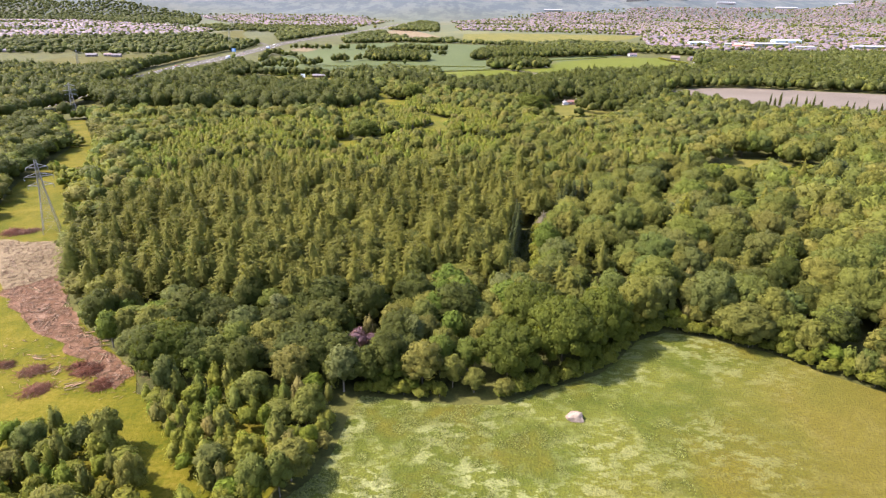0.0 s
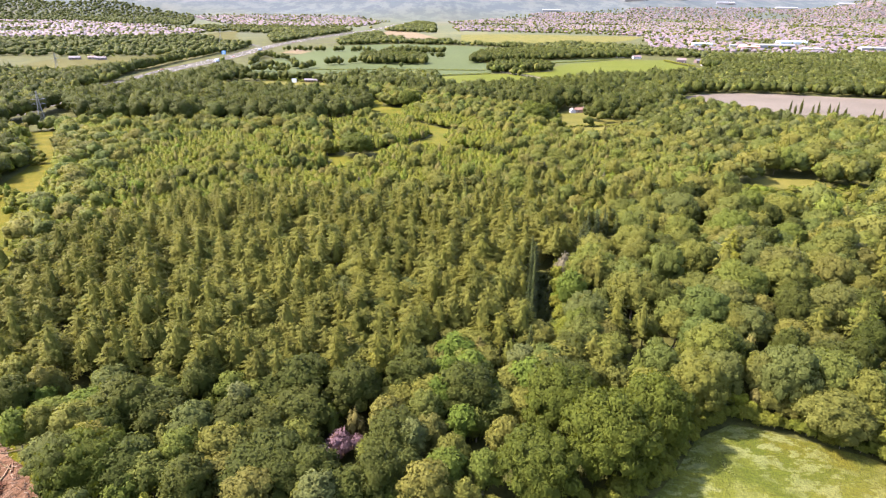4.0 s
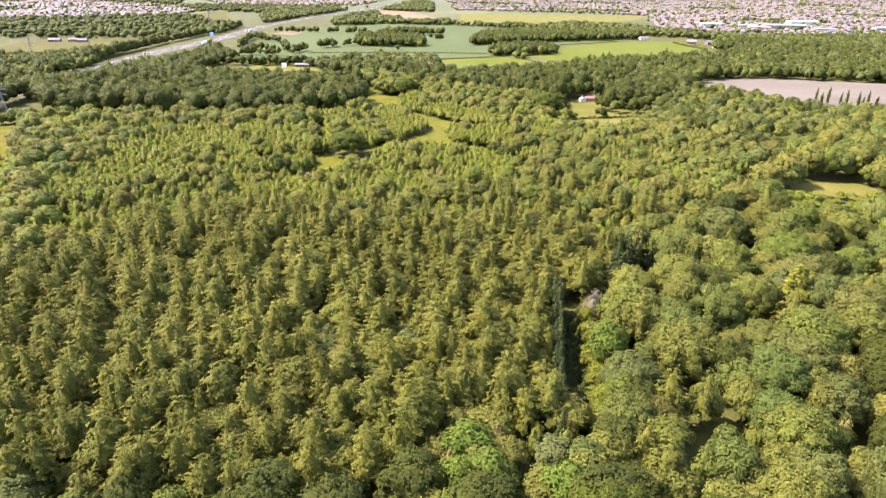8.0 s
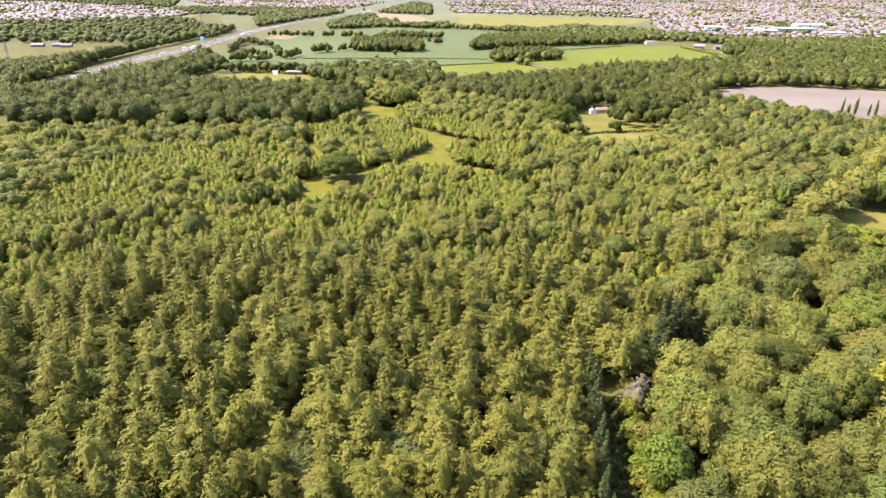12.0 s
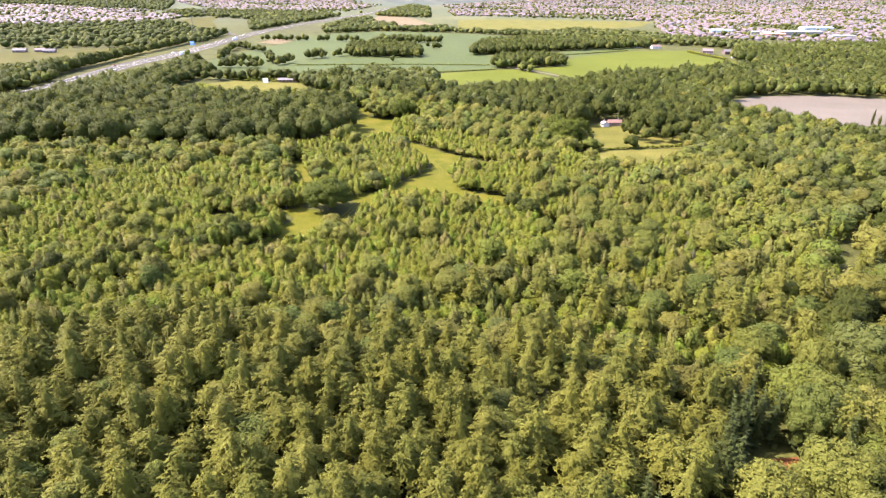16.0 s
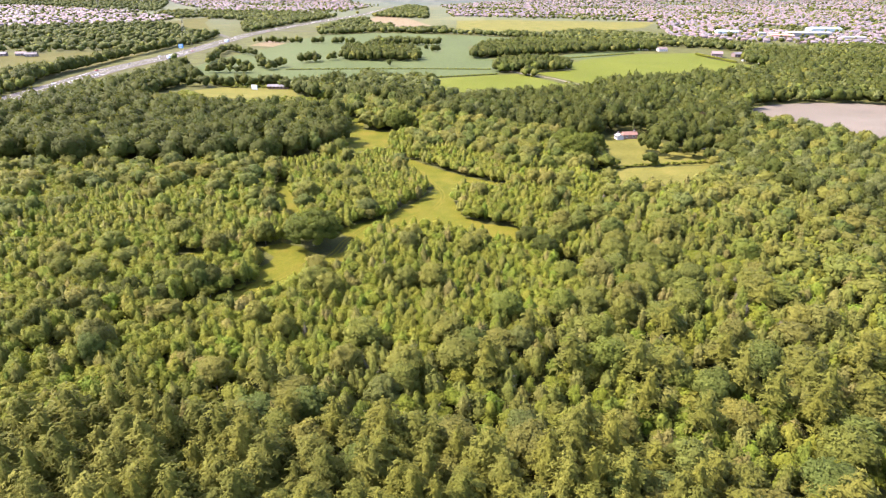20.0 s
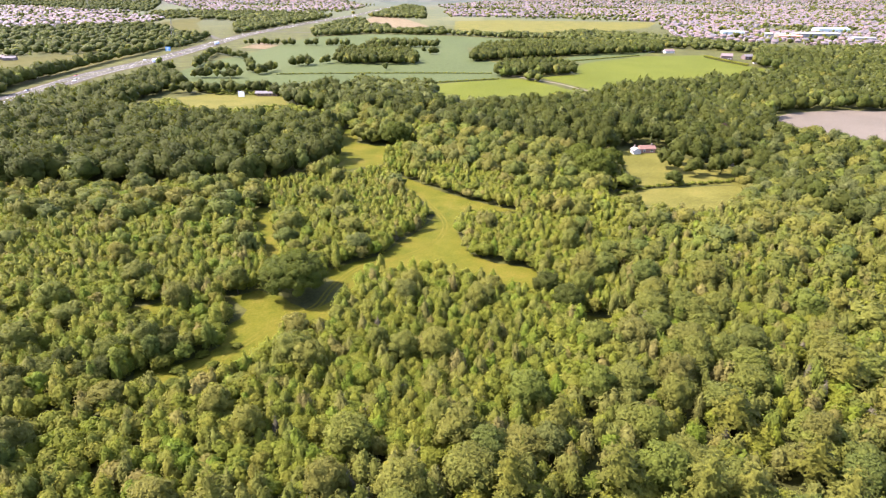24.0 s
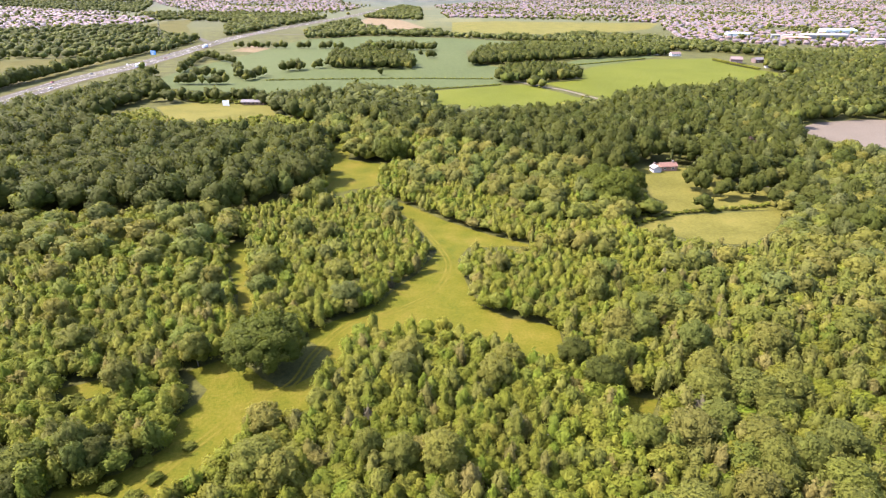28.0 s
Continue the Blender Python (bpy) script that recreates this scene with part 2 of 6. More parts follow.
DRY = surface("dry_grass", (0.0284, 0.0270, 0.0046), (0.0414, 0.0384, 0.0073), (0.0517, 0.0471, 0.0116), 40, 2.0, bump=0.3)
ASPHALT = surface("asphalt", (0.0408, 0.0367, 0.0339), (0.0513, 0.0468, 0.0419), (0.0634, 0.0568, 0.0516), 30, 0.6, bump=0.1)
GRAVEL = surface("gravel_track", (0.0704, 0.0622, 0.0426), (0.0946, 0.0826, 0.0594), (0.1131, 0.1011, 0.0779), 8, 0.5, bump=0.3)
PAINT = plain("white_paint", (0.5796, 0.5796, 0.5564), 0.6)
STEEL = plain("galvanised_steel", (0.1180, 0.1150, 0.1060), 0.6, 0.25)
BRICKS = toned("brick_walls", [(0.0692, 0.0445, 0.0381), (0.0840, 0.0569, 0.0482), (0.1299, 0.1146, 0.1041), (0.0741, 0.0485, 0.0416), (0.1045, 0.0836, 0.0731), (0.0642, 0.0436, 0.0376)])
ROOFS = toned("roof_tiles", [(0.0793, 0.0505, 0.0453), (0.0955, 0.0599, 0.0532), (0.0485, 0.0438, 0.0469), (0.0849, 0.0548, 0.0488), (0.0614, 0.0564, 0.0595), (0.1010, 0.0691, 0.0630)])
WHITEWALL = plain("white_render", (0.3202, 0.3091, 0.2926), 0.8)
CLADDING = plain("white_cladding", (0.1338, 0.1318, 0.1298), 0.7)
REDTILE = plain("red_clay_tiles", (0.0985, 0.0477, 0.0309), 0.8, 0, 0.2, 1.2)
REDWALL = plain("red_brick", (0.2, 0.11, 0.08), 0.85, 0, 0.2, 1.5)
GLASS = plain("dark_window", (0.03, 0.035, 0.04), 0.15)
TIMBER = surface("brown_timber", (0.13, 0.08, 0.05), (0.2, 0.125, 0.08), (0.27, 0.18, 0.12), 3, 0.2, bump=0.3)
STONE = surface("pale_stone", (0.0961, 0.0747, 0.0545), (0.1374, 0.1083, 0.0795), (0.1704, 0.1374, 0.1045), 1.5, 0.2, bump=0.8)
BLUE = plain("blue_sign", (0.05, 0.2, 0.42), 0.5)


# ---- mesh helpers ----
def part(name, bm, material, parent, label=""):
    me = bpy.data.meshes.new(name)
    bm.to_mesh(me)
    bm.free()
    me.materials.append(material)
    ob = new(name, me)
    ob.parent = parent
    return tagged(ob, label)


def thing(name, at, label, category, group="", turn=0.0):
    ob = new(name)
    ob.matrix_world = pose(*at, 0, 0, turn)
    return tagged(ob, label, category, group)


def arrays(name, verts, faces, materials, slots=None, tint=None, soft=None):
    """A mesh from arrays of places and of triangles or quads, with a material slot and a tint for each face."""
    me = bpy.data.meshes.new(name)
    n, k = faces.shape
    me.vertices.add(len(verts))
    me.vertices.foreach_set("co", np.ascontiguousarray(verts, np.float32).ravel())
    me.loops.add(n * k)
    me.loops.foreach_set("vertex_index", np.ascontiguousarray(faces, np.int32).ravel())
    me.polygons.add(n)
    me.polygons.foreach_set("loop_start", np.arange(0, n * k, k, dtype=np.int32))
    if slots is not None:
        me.polygons.foreach_set("material_index", np.ascontiguousarray(slots, np.int32))
    for m in materials:
        me.materials.append(m)
    if tint is not None:
        a = me.attributes.new("tint", "FLOAT", "FACE")
        a.data.foreach_set("value", np.ascontiguousarray(tint, np.float32))
    if soft is not None:
        a = me.attributes.new("custom_normal", "FLOAT_VECTOR", "POINT")
        a.data.foreach_set("vector", np.ascontiguousarray(soft, np.float32).ravel())
    me.update(calc_edges=True)
    return me


def box(bm, x0, y0, z0, x1, y1, z1, bevel=0.0):
    made = bmesh.ops.create_cube(bm, size=1, matrix=Matrix.Translation(((x0 + x1) / 2, (y0 + y1) / 2, (z0 + z1) / 2)) @ Matrix.Diagonal((x1 - x0, y1 - y0, z1 - z0, 1)))
    if bevel:
        bmesh.ops.bevel(bm, geom=list({e for v in made["verts"] for e in v.link_edges}), offset=bevel, segments=1, affect="EDGES")
    return made["verts"]


def strut(bm, p, q, w):
    p, q = Vector(p), Vector(q)
    m = Matrix.Translation((p + q) / 2) @ (q - p).to_track_quat("Z", "Y").to_matrix().to_4x4() @ Matrix.Diagonal((w, w, (q - p).length, 1))
    bmesh.ops.create_cube(bm, size=1, matrix=m)


def smooth(a, b, v):
    u = np.clip((v - a) / (b - a), 0, 1)
    return u * u * (3 - 2 * u)


def height(x, y):
    """The lie of the land: the near half stands 5 m higher, hills close the view."""
    x, y = np.asarray(x, float), np.asarray(y, float)
    d = np.hypot(x, y - 130)
    ang = np.arctan2(x, y - 130)
    crest = 165 + 35 * np.sin(ang * 7 + 1) + 22 * np.sin(ang * 17 + 2) + 9 * np.sin(ang * 41)
    hills = smooth(2700, 4500, d) * crest + smooth(2300, 3400, d) * 12 * np.sin(x / 210 + 1) * np.sin(y / 170)
    return 5 * (1 - smooth(400, 520, y)) + hills


def inside(pts, x, y):
    x, y = np.asarray(x, float), np.asarray(y, float)
    r = np.zeros(x.shape, bool)
    for (x0, y0), (x1, y1) in zip(pts, pts[1:] + pts[:1]):
        if y0 != y1:
            r ^= ((y0 > y) != (y1 > y)) & (x < (x1 - x0) * (y - y0) / (y1 - y0) + x0)
    return r


def patch(name, pts, material, label, lift=0.12, step=10.0, wobble=0.8):
    """A stretch of ground cover that lies on the land, with an uneven edge."""
    out = []
    for k, (a, b) in enumerate(zip(pts, pts[1:] + pts[:1])):
        a, b = Vector((*a, 0)), Vector((*b, 0))
        n = max(1, min(40, int((b - a).length / max(3.0, step / 4))))
        for j in range(n):
            q = a.lerp(b, j / n)
            out.append(q + wobble * Vector((noise.noise(q * 0.21), noise.noise(q * 0.21 + Vector((9, 4, 2))), 0)))
    xs, ys = [v.x for v in out], [v.y for v in out]
    gxs, gys = np.meshgrid(np.arange(min(xs), max(xs), step) + step / 3, np.arange(min(ys), max(ys), step) + step / 3)
    ok = inside([(v.x, v.y) for v in out], gxs, gys)
    every = [Vector((v.x, v.y)) for v in out] + [Vector(q) for q in zip(gxs[ok], gys[ok])]
    vs, _, fs, *_ = geometry.delaunay_2d_cdt(every, [], [list(range(len(out)))], 1, 1e-4)
    bm = bmesh.new()
    made = [bm.verts.new((v.x, v.y, 0)) for v in vs]
    for f in fs:
        bm.faces.new([made[k] for k in f])
    for v in bm.verts:
        v.co.z = float(height(v.co.x, v.co.y)) + lift
    bm.normal_update()
    bmesh.ops.reverse_faces(bm, faces=[f for f in bm.faces if f.normal.z < 0])
    me = bpy.data.meshes.new(name)
    bm.to_mesh(me)
    bm.free()
    me.materials.append(material)
    return tagged(new(name, me), label, "ground cover", kind="structure")


# ---- the land ----
def spread(stops, step):
    """Coordinates from the first stop to the last, widening away from the middle."""
    out = [stops[0]]
    for a, b, s in zip(stops, stops[1:], step):
        n = max(1, round((b - a) / s))
        out += [a + (b - a) * (k + 1) / n for k in range(n)]
    return np.array(out)


gx = spread((-4600, -2000, -400, 400, 2000, 4600), (120, 60, 20, 60, 120))
gy = spread((-900, 0, 700, 2200, 5000), (120, 10, 60, 80))
X, Y = np.meshgrid(gx, gy)
nx = len(gx)
quad = np.arange(len(gx) * len(gy)).reshape(len(gy), nx)
quad = np.stack([quad[:-1, :-1], quad[:-1, 1:], quad[1:, 1:], quad[1:, :-1]], -1).reshape(-1, 4)
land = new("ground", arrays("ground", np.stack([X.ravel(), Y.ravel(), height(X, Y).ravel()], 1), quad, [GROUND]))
land.data.polygons.foreach_set("use_smooth", np.ones(len(quad), bool))
tagged(land, "wide rolling land with woodland floor, scrub, far hedged fields and haze-tinted hills", "ground", kind="structure")

MAIN = [(-69, 361), (-58, 363), (-50, 371), (-52, 380), (-49, 385), (-48, 390), (-55, 398), (-47, 403), (-40, 398), (-30, 389), (-24, 393), (-19, 404), (-26, 410),
        (-27, 416), (-19, 423), (-10, 429), (-3, 441), (6, 457), (13, 476), (7, 503), (-2, 526), (-6, 540), (2, 534), (19, 511), (38, 491), (53, 478), (41, 480), (25, 479),
        (20, 467), (21, 446), (23, 429), (29, 421), (44, 414), (41, 394), (28, 406), (21, 410), (10, 410), (-4, 412), (-12, 413), (-18, 406), (-21, 399), (-21, 386),
        (-31, 382), (-37, 378), (-38, 370), (-44, 362), (-46, 354), (-66, 355)]
GLADE = [(-48, 650), (-36, 652), (-31, 630), (-30, 611), (-11, 602), (-12, 562), (-24, 557), (-37, 548), (-38, 566), (-42, 590), (-42, 615)]
RIDE = [(-69, 490), (-61, 491), (-53, 462), (-46, 438), (-44, 426), (-47, 421), (-52, 438), (-60, 461)]
BACKRIDE = [(-64, 362), (-60, 354), (-76, 340), (-98, 325), (-118, 308), (-140, 292), (-142, 299), (-119, 317), (-98, 333), (-75, 348)]
GARDEN = [(128, 574), (130, 584), (160, 586), (166, 566), (183, 552), (179, 534), (173, 517), (152, 518), (124, 515), (110, 511), (119, 522), (119, 542)]
PADDOCK = [(97, 508), (123, 512), (150, 515), (175, 517), (158, 494), (136, 475), (122, 478), (112, 486), (98, 495)]
CRICKET = [(-196, 776), (-173, 792), (-109, 785), (-92, 734), (-118, 718), (-152, 710), (-169, 726)]
NOOK = [(52, 382), (60, 379), (55, 373), (50, 377)]
SIDE = [(-84, 392), (-73, 397), (-69, 391), (-78, 387)]
EAST = [(170, 333), (178, 345), (194, 350), (212, 346), (216, 334), (196, 326), (174, 328)]
EARTH = [(65, 239), (66, 244), (73, 247), (79, 247), (77, 240), (70, 236)]
LINE = [(-264, 495), (-199, 377), (-167, 294), (-141, 238), (-128, 214), (-120, 189), (-106, 166), (-85, 146), (-70, 130), (-67, 122), (-60, 121), (-40, 119), (-23, 102), (-30, 86), (-24, 60),
        (-200, 40), (-205, 190), (-176, 240), (-198, 295), (-206, 339), (-213, 377), (-280, 490)]
HAYFIELD = [(-27, 86), (-20, 95), (-17, 103), (-16, 114), (-14, 120), (2, 117), (10, 116), (19, 116), (32, 122), (45, 127), (54, 136), (60, 143), (70, 148), (81, 143), (94, 136.5),
            (101, 128.5), (108, 121.5), (115, 116.5), (192, 63), (260, -60), (200, -300), (-200, -300), (-200, 30), (-20, 58)]
SLASH = [(-158, 220), (-133, 219), (-117, 184), (-99, 158), (-70, 130), (-73, 124), (-96, 145), (-109, 154), (-131, 176)]
CROPS = [(-147, 838), (-97, 842), (29, 852), (103, 880), (120, 1008), (89, 1063), (99, 1195), (218, 1325), (95, 1399), (-5, 1433), (-56, 1433), (-159, 1376),
         (-181, 1280), (-204, 1148), (-240, 1016), (-251, 892), (-200, 860)]
CROPS_EAST = [(209, 1049), (277, 1128), (367, 1140), (337, 1094), (226, 1006)]
PASTURE_N = [(145, 888), (192, 909), (205, 968), (234, 1011), (332, 1082), (426, 1093), (412, 1028), (432, 953), (392, 884), (336, 868), (282, 852), (226, 822), (204, 808), (184, 784), (179, 809), (159, 853)]
PASTURE_S = [(31, 846), (103, 876), (124, 878), (150, 831), (168, 785), (135, 752), (89, 755), (29, 760)]
PLOUGH = [(277, 676), (311, 697), (349, 706), (388, 703), (460, 675), (520, 655), (410, 515), (365, 530), (326, 560), (303, 616), (285, 640)]
VERGE = [(-486, 1073), (-408, 1107), (-364, 1118), (-350, 1044), (-360, 932), (-380, 860), (-470, 850), (-560, 900), (-560, 1040)]
HILLGRASS = [(-555, 1662), (-541, 1847), (-502, 1914), (-461, 1715), (-385, 1492), (-385, 1398), (-415, 1466), (-526, 1630)]
PITCHES = [(131, 1826), (248, 1873), (632, 1799), (540, 1617), (351, 1472), (213, 1497), (107, 1536)]
patch("grass", [(x, y - 10 if k > 32 else y) for k, (x, y) in enumerate(MAIN)], GRASS, "yellow-green mown grass rides between birch thickets", step=10)
patch("grass", GLADE, GRASS, "yellow-green grass glade among young trees")
patch("grass", RIDE, GRASS, "narrow grass ride between birch blocks", step=10)
patch("grass", BACKRIDE, GRASS, "narrow grass ride along a plantation edge", step=10, lift=0.18)
patch("grass", GARDEN, LAWN, "pale garden lawn by a white house")
patch("grass", PADDOCK, LAWN, "dry pale grass paddock below the garden")
patch("grass", CRICKET, LAWN, "pale mown cricket field", wobble=1.5)
patch("grass", NOOK, GRASS, "small bright grass gap among trees", step=5)
patch("grass", SIDE, GRASS, "small bright grass gap among trees", step=5)
patch("grass", EAST, LAWN, "yellow-green grass clearing in a wood")
patch("bare_earth", EARTH, RED, "patch of bare red-brown earth in the wood", step=5)
patch("grass", LINE, STRIP, "cleared yellow-green grass strip under a power line")
patch("hay_field", HAYFIELD, HAY, "rough hay field of pale and yellow-green grass")
patch("felling_debris", SLASH, BRASH, "reddish-brown felling debris beside the wood", lift=0.2, step=6, wobble=2.5)
patch("trampled_ground", [(-160, 222), (-133, 219), (-120, 190), (-131, 178), (-152, 195)], PALE, "pale bare trampled ground below a pylon", lift=0.28, step=6, wobble=2.5)
patch("crop_field", CROPS, CROP, "large blue-green cereal field", wobble=2, step=40)
patch("crop_field", CROPS_EAST, CROP, "narrow blue-green cereal field by a long wood", wobble=2, step=40)
patch("pasture", PASTURE_N, PASTURE, "bright green pasture sloping to a farm", lift=0.24, wobble=2, step=40)
patch("pasture", PASTURE_S, PASTURE, "bright green pasture beside a gravel track", lift=0.22, wobble=2, step=40)
patch("ploughed_field", PLOUGH, SOIL, "bare pale brown ploughed field", lift=0.1, wobble=2, step=40)
patch("dry_field", VERGE, DRY, "yellow dry grass field beside the motorway", lift=0.1, wobble=3, step=40)
patch("dry_field", HILLGRASS, DRY, "yellow grass slope below a housing estate", lift=0.1, wobble=3, step=40)
patch("playing_field", PITCHES, LAWN, "pale green playing fields below the town", lift=0.1, wobble=3, step=40)


# ---- trees ----
def unit(rng, n):
    v = rng.normal(size=(n, 3))
    return v / np.linalg.norm(v, axis=1, keepdims=True)


def even(v):
    return v / (np.linalg.norm(v, axis=1, keepdims=True) + 1e-9)


def shards(rng, at, out, soft, size, jitter=0.4, rise=0.5, slim=0.4):
    """Small leaf sprays: a pointed triangle at each place, turned roughly outward and rounded off towards soft."""
    n = len(at)
    nrm = even(out + jitter * rng.normal(size=(n, 3)) + (0, 0, 0.2))
    tip = rng.normal(0, 0.75, (n, 3)) + (0, 0, rise) + 0.3 * out
    tip -= nrm * (tip * nrm).sum(1, keepdims=True)
    tip = even(tip)
    w = np.cross(nrm, tip)
    s = size * rng.uniform(0.65, 1.35, (n, 1))
    v = np.stack([at + tip * s * 0.95, at - tip * s * 0.35 + w * s * slim, at - tip * s * 0.35 - w * s * slim], 1).reshape(-1, 3)
    return v, np.arange(3 * n).reshape(-1, 3), np.repeat(even(soft + 0.38 * nrm + 0.2 * rng.normal(size=(n, 3))), 3, 0)


def ball(rng, sub, rough=0.16):
    bm = bmesh.new()
    bmesh.ops.create_icosphere(bm, subdivisions=sub, radius=1)
    v = np.array([x.co[:] for x in bm.verts])
    f = np.array([[x.index for x in y.verts] for y in bm.faces])
    bm.free()
    return v * rng.uniform(1 - rough, 1 + rough, (len(v), 1)), f


def join(pieces):
    vs, fs, ns, n = [], [], [], 0
    for v, f, soft in pieces:
        vs.append(v)
        fs.append(f + n)
        ns.append(soft)
        n += len(v)
    return np.concatenate(vs), np.concatenate(fs), np.concatenate(ns)


def conifer(rng, n, h, r, size, low=0.12, power=0.8, tiers=11, arms=8):
    """Whorls of drooping, feathery boughs, shorter towards the tip."""
    count = max(6, min(tiers * arms, n // 7))
    ub = ((np.arange(count) + rng.uniform(0, 1, count)) / count) ** 1.05
    ab = np.arange(count) * 2.4 + rng.normal(0, 0.35, count)
    lb = r * (1 - 0.97 * ub) ** power * rng.uniform(0.5, 1.2, count)
    k = rng.choice(count, n, p=(lb + 0.3) / (lb + 0.3).sum())
    q = rng.uniform(0.12, 1, n) ** 0.75
    side = rng.normal(0, 0.2, n) * lb[k] * (1.1 - 0.7 * q)
    x, y = np.cos(ab[k]), np.sin(ab[k])
    z = h * (low + (1 - low) * ub[k]) - lb[k] * (0.42 * q - 0.14 * q ** 3) - 0.3 * np.abs(side) + rng.normal(0, 0.1, n)
    at = np.stack([x * q * lb[k] - y * side, y * q * lb[k] + x * side, z], 1)
    out = np.stack([x * 0.55, y * 0.55, np.full(n, 0.75)], 1)
    soft = even(np.stack([at[:, 0] / (lb[k] + 0.3), at[:, 1] / (lb[k] + 0.3), 0.25 + 0.45 * ub[k]], 1))
    pieces = [shards(rng, at, out, soft, size * (0.75 + 0.45 * (1 - ub[k]))[:, None], 0.3, -0.1, 0.27)]
    b, bf = ball(rng, 2 if n > 300 else 1)
    up = np.clip((b[:, 2] + 1) / 2, 0, 1)
    wide = r * 0.4 * np.clip(1 - up, 0.04, 1) ** power
    flat = np.hypot(b[:, 0], b[:, 1]) + 1e-6
    core = np.stack([b[:, 0] / flat * wide, b[:, 1] / flat * wide, h * (low - 0.04 + (0.95 - low) * up)], 1)
    pieces.append((core, bf, even(np.stack([b[:, 0] / flat, b[:, 1] / flat, 0.2 + 0.5 * up], 1))))
    return join(pieces)


def lobed(rng, n, h, r, size, low=0.06, lobes=10, flat=0.9):
    """A domed crown: billows of foliage set over a rounded core, each clothed in sprays of leaves."""
    tall = h * (1 - low) / 2
    mid = np.array((0, 0, h * low + tall))
    axes = np.array((r, r, tall))
    c, s = [mid + (0, 0, 0.05 * h)], [0.74 if lobes > 2 else 0.86]
    swirl = rng.uniform(0, 6.3)
    for k in range(lobes):
        up = -0.42 + 1.4 * (k + 0.5) / lobes + rng.uniform(-0.12, 0.12)
        up = min(0.985, up)
        a, share = swirl + k * 2.4 + rng.uniform(-0.35, 0.35), min(0.52, 1.3 / math.sqrt(lobes + 2)) * rng.uniform(0.72, 1.22)
        across = math.sqrt(1 - up * up)
        c.append(mid + axes * (1 - share * 0.8) * rng.uniform(0.9, 1.08) * np.array((math.cos(a) * across, math.sin(a) * across, up)))
        s.append(share)
    c, s = np.array(c), np.array(s)
    scale = np.stack([s * r, s * r, np.minimum(s * r, s * tall * 1.25) * flat], 1)
    scale[0] = axes * s[0]
    weight = s ** 2 / (s ** 2).sum()
    m = n * 3
    pick, d = rng.choice(len(s), m, p=weight), unit(rng, m)
    d[:, 2] = np.where(d[:, 2] < -0.35, -d[:, 2], d[:, 2])
    at = c[pick] + d * scale[pick] * rng.uniform(0.88, 1.2, (m, 1))
    deep = (np.linalg.norm((at[:, None] - c) / scale, axis=2) < 0.84).any(1)
    at, d = at[~deep][:n], d[~deep][:n]
    soft = even(0.5 * d + 0.7 * even((at - mid) / axes ** 1.5))
    pieces = [shards(rng, at, d + (0, 0, 0.15), soft, size, 0.42)]
    for k in range(len(s)):
        b, bf = ball(rng, 2 if n > 600 and k == 0 or lobes < 2 and n > 30 else 1, 0.1)
        p = c[k] + b * scale[k] * (0.88 if n > 150 else 0.95)
        pieces.append((p, bf, even(0.5 * even(b) + 0.7 * even((p - mid) / axes ** 1.5))))
    return join(pieces)


def spired(rng, n, h, r, size, low=0.1, spires=4):
    """A light, narrow crown with several rising leaders."""
    pieces, per = [], n // spires
    for k in range(spires):
        a = k * 2.4 + rng.uniform(0, 1)
        off = 0 if k == 0 else r * rng.uniform(0.3, 0.55)
        hh = h if k == 0 else h * rng.uniform(0.62, 0.92)
        rr = r * rng.uniform(0.5, 0.68)
        foot = np.array((off * math.cos(a), off * math.sin(a), 0))
        u = rng.uniform(0, 1, per) ** 0.85
        wide = rr * np.sin(np.pi * np.clip(u * 0.86 + 0.14, 0, 1)) ** 0.7
        ang = rng.uniform(0, 2 * np.pi, per)
        q = rng.uniform(0.6, 1.22, per)
        at = foot + np.stack([np.cos(ang) * wide * q, np.sin(ang) * wide * q, hh * (low + (1 - low) * u)], 1)
        out = np.stack([np.cos(ang), np.sin(ang), 0.3 + 0.8 * u], 1)
        soft = even(even(out) + 0.5 * np.stack([at[:, 0] / r, at[:, 1] / r, 0.9 * u], 1))
        pieces.append(shards(rng, at, out, soft, size, 0.32, 1.1, 0.34))
        b, bf = ball(rng, 1, 0.12)
        p = b * (rr * 0.7, rr * 0.7, hh * (1 - low) * 0.46) + foot + (0, 0, hh * (low + 0.46 * (1 - low)))
        pieces.append((p, bf, even(even(b * (1, 1, 0.8)) + 0.5 * np.stack([p[:, 0] / r, p[:, 1] / r, 0.5 + 0.4 * b[:, 2]], 1))))
    return join(pieces)


def sticks(rng, n, wide, tall, long=1.1, thick=0.045):
    """A loose mound of thin branches lying criss-cross."""
    a, q = rng.uniform(0, 2 * np.pi, n), rng.uniform(0, 1, n) ** 0.7
    mid = np.stack([np.cos(a) * q * wide, np.sin(a) * q * wide * 0.75, tall * (1 - q ** 1.5) * rng.uniform(0.3, 1, n) + 0.06], 1)
    d = rng.normal(size=(n, 3)) * (1, 1, 0.28)
    d *= (long * rng.uniform(0.4, 1.2, n) / np.linalg.norm(d, axis=1))[:, None]
    side = np.cross(d, (0, 0, 1.0))
    side *= thick * rng.uniform(0.6, 1.6, (n, 1)) / (np.linalg.norm(side, axis=1, keepdims=True) + 1e-9)
    v = np.stack([mid - d + side, mid - d - side, mid - d + (0, 0, thick * 1.6), mid + d], 1).reshape(-1, 3)
    return v, (np.array([(0, 1, 3), (1, 2, 3), (2, 0, 3), (0, 2, 1)])[None] + 4 * np.arange(n)[:, None, None]).reshape(-1, 3), None


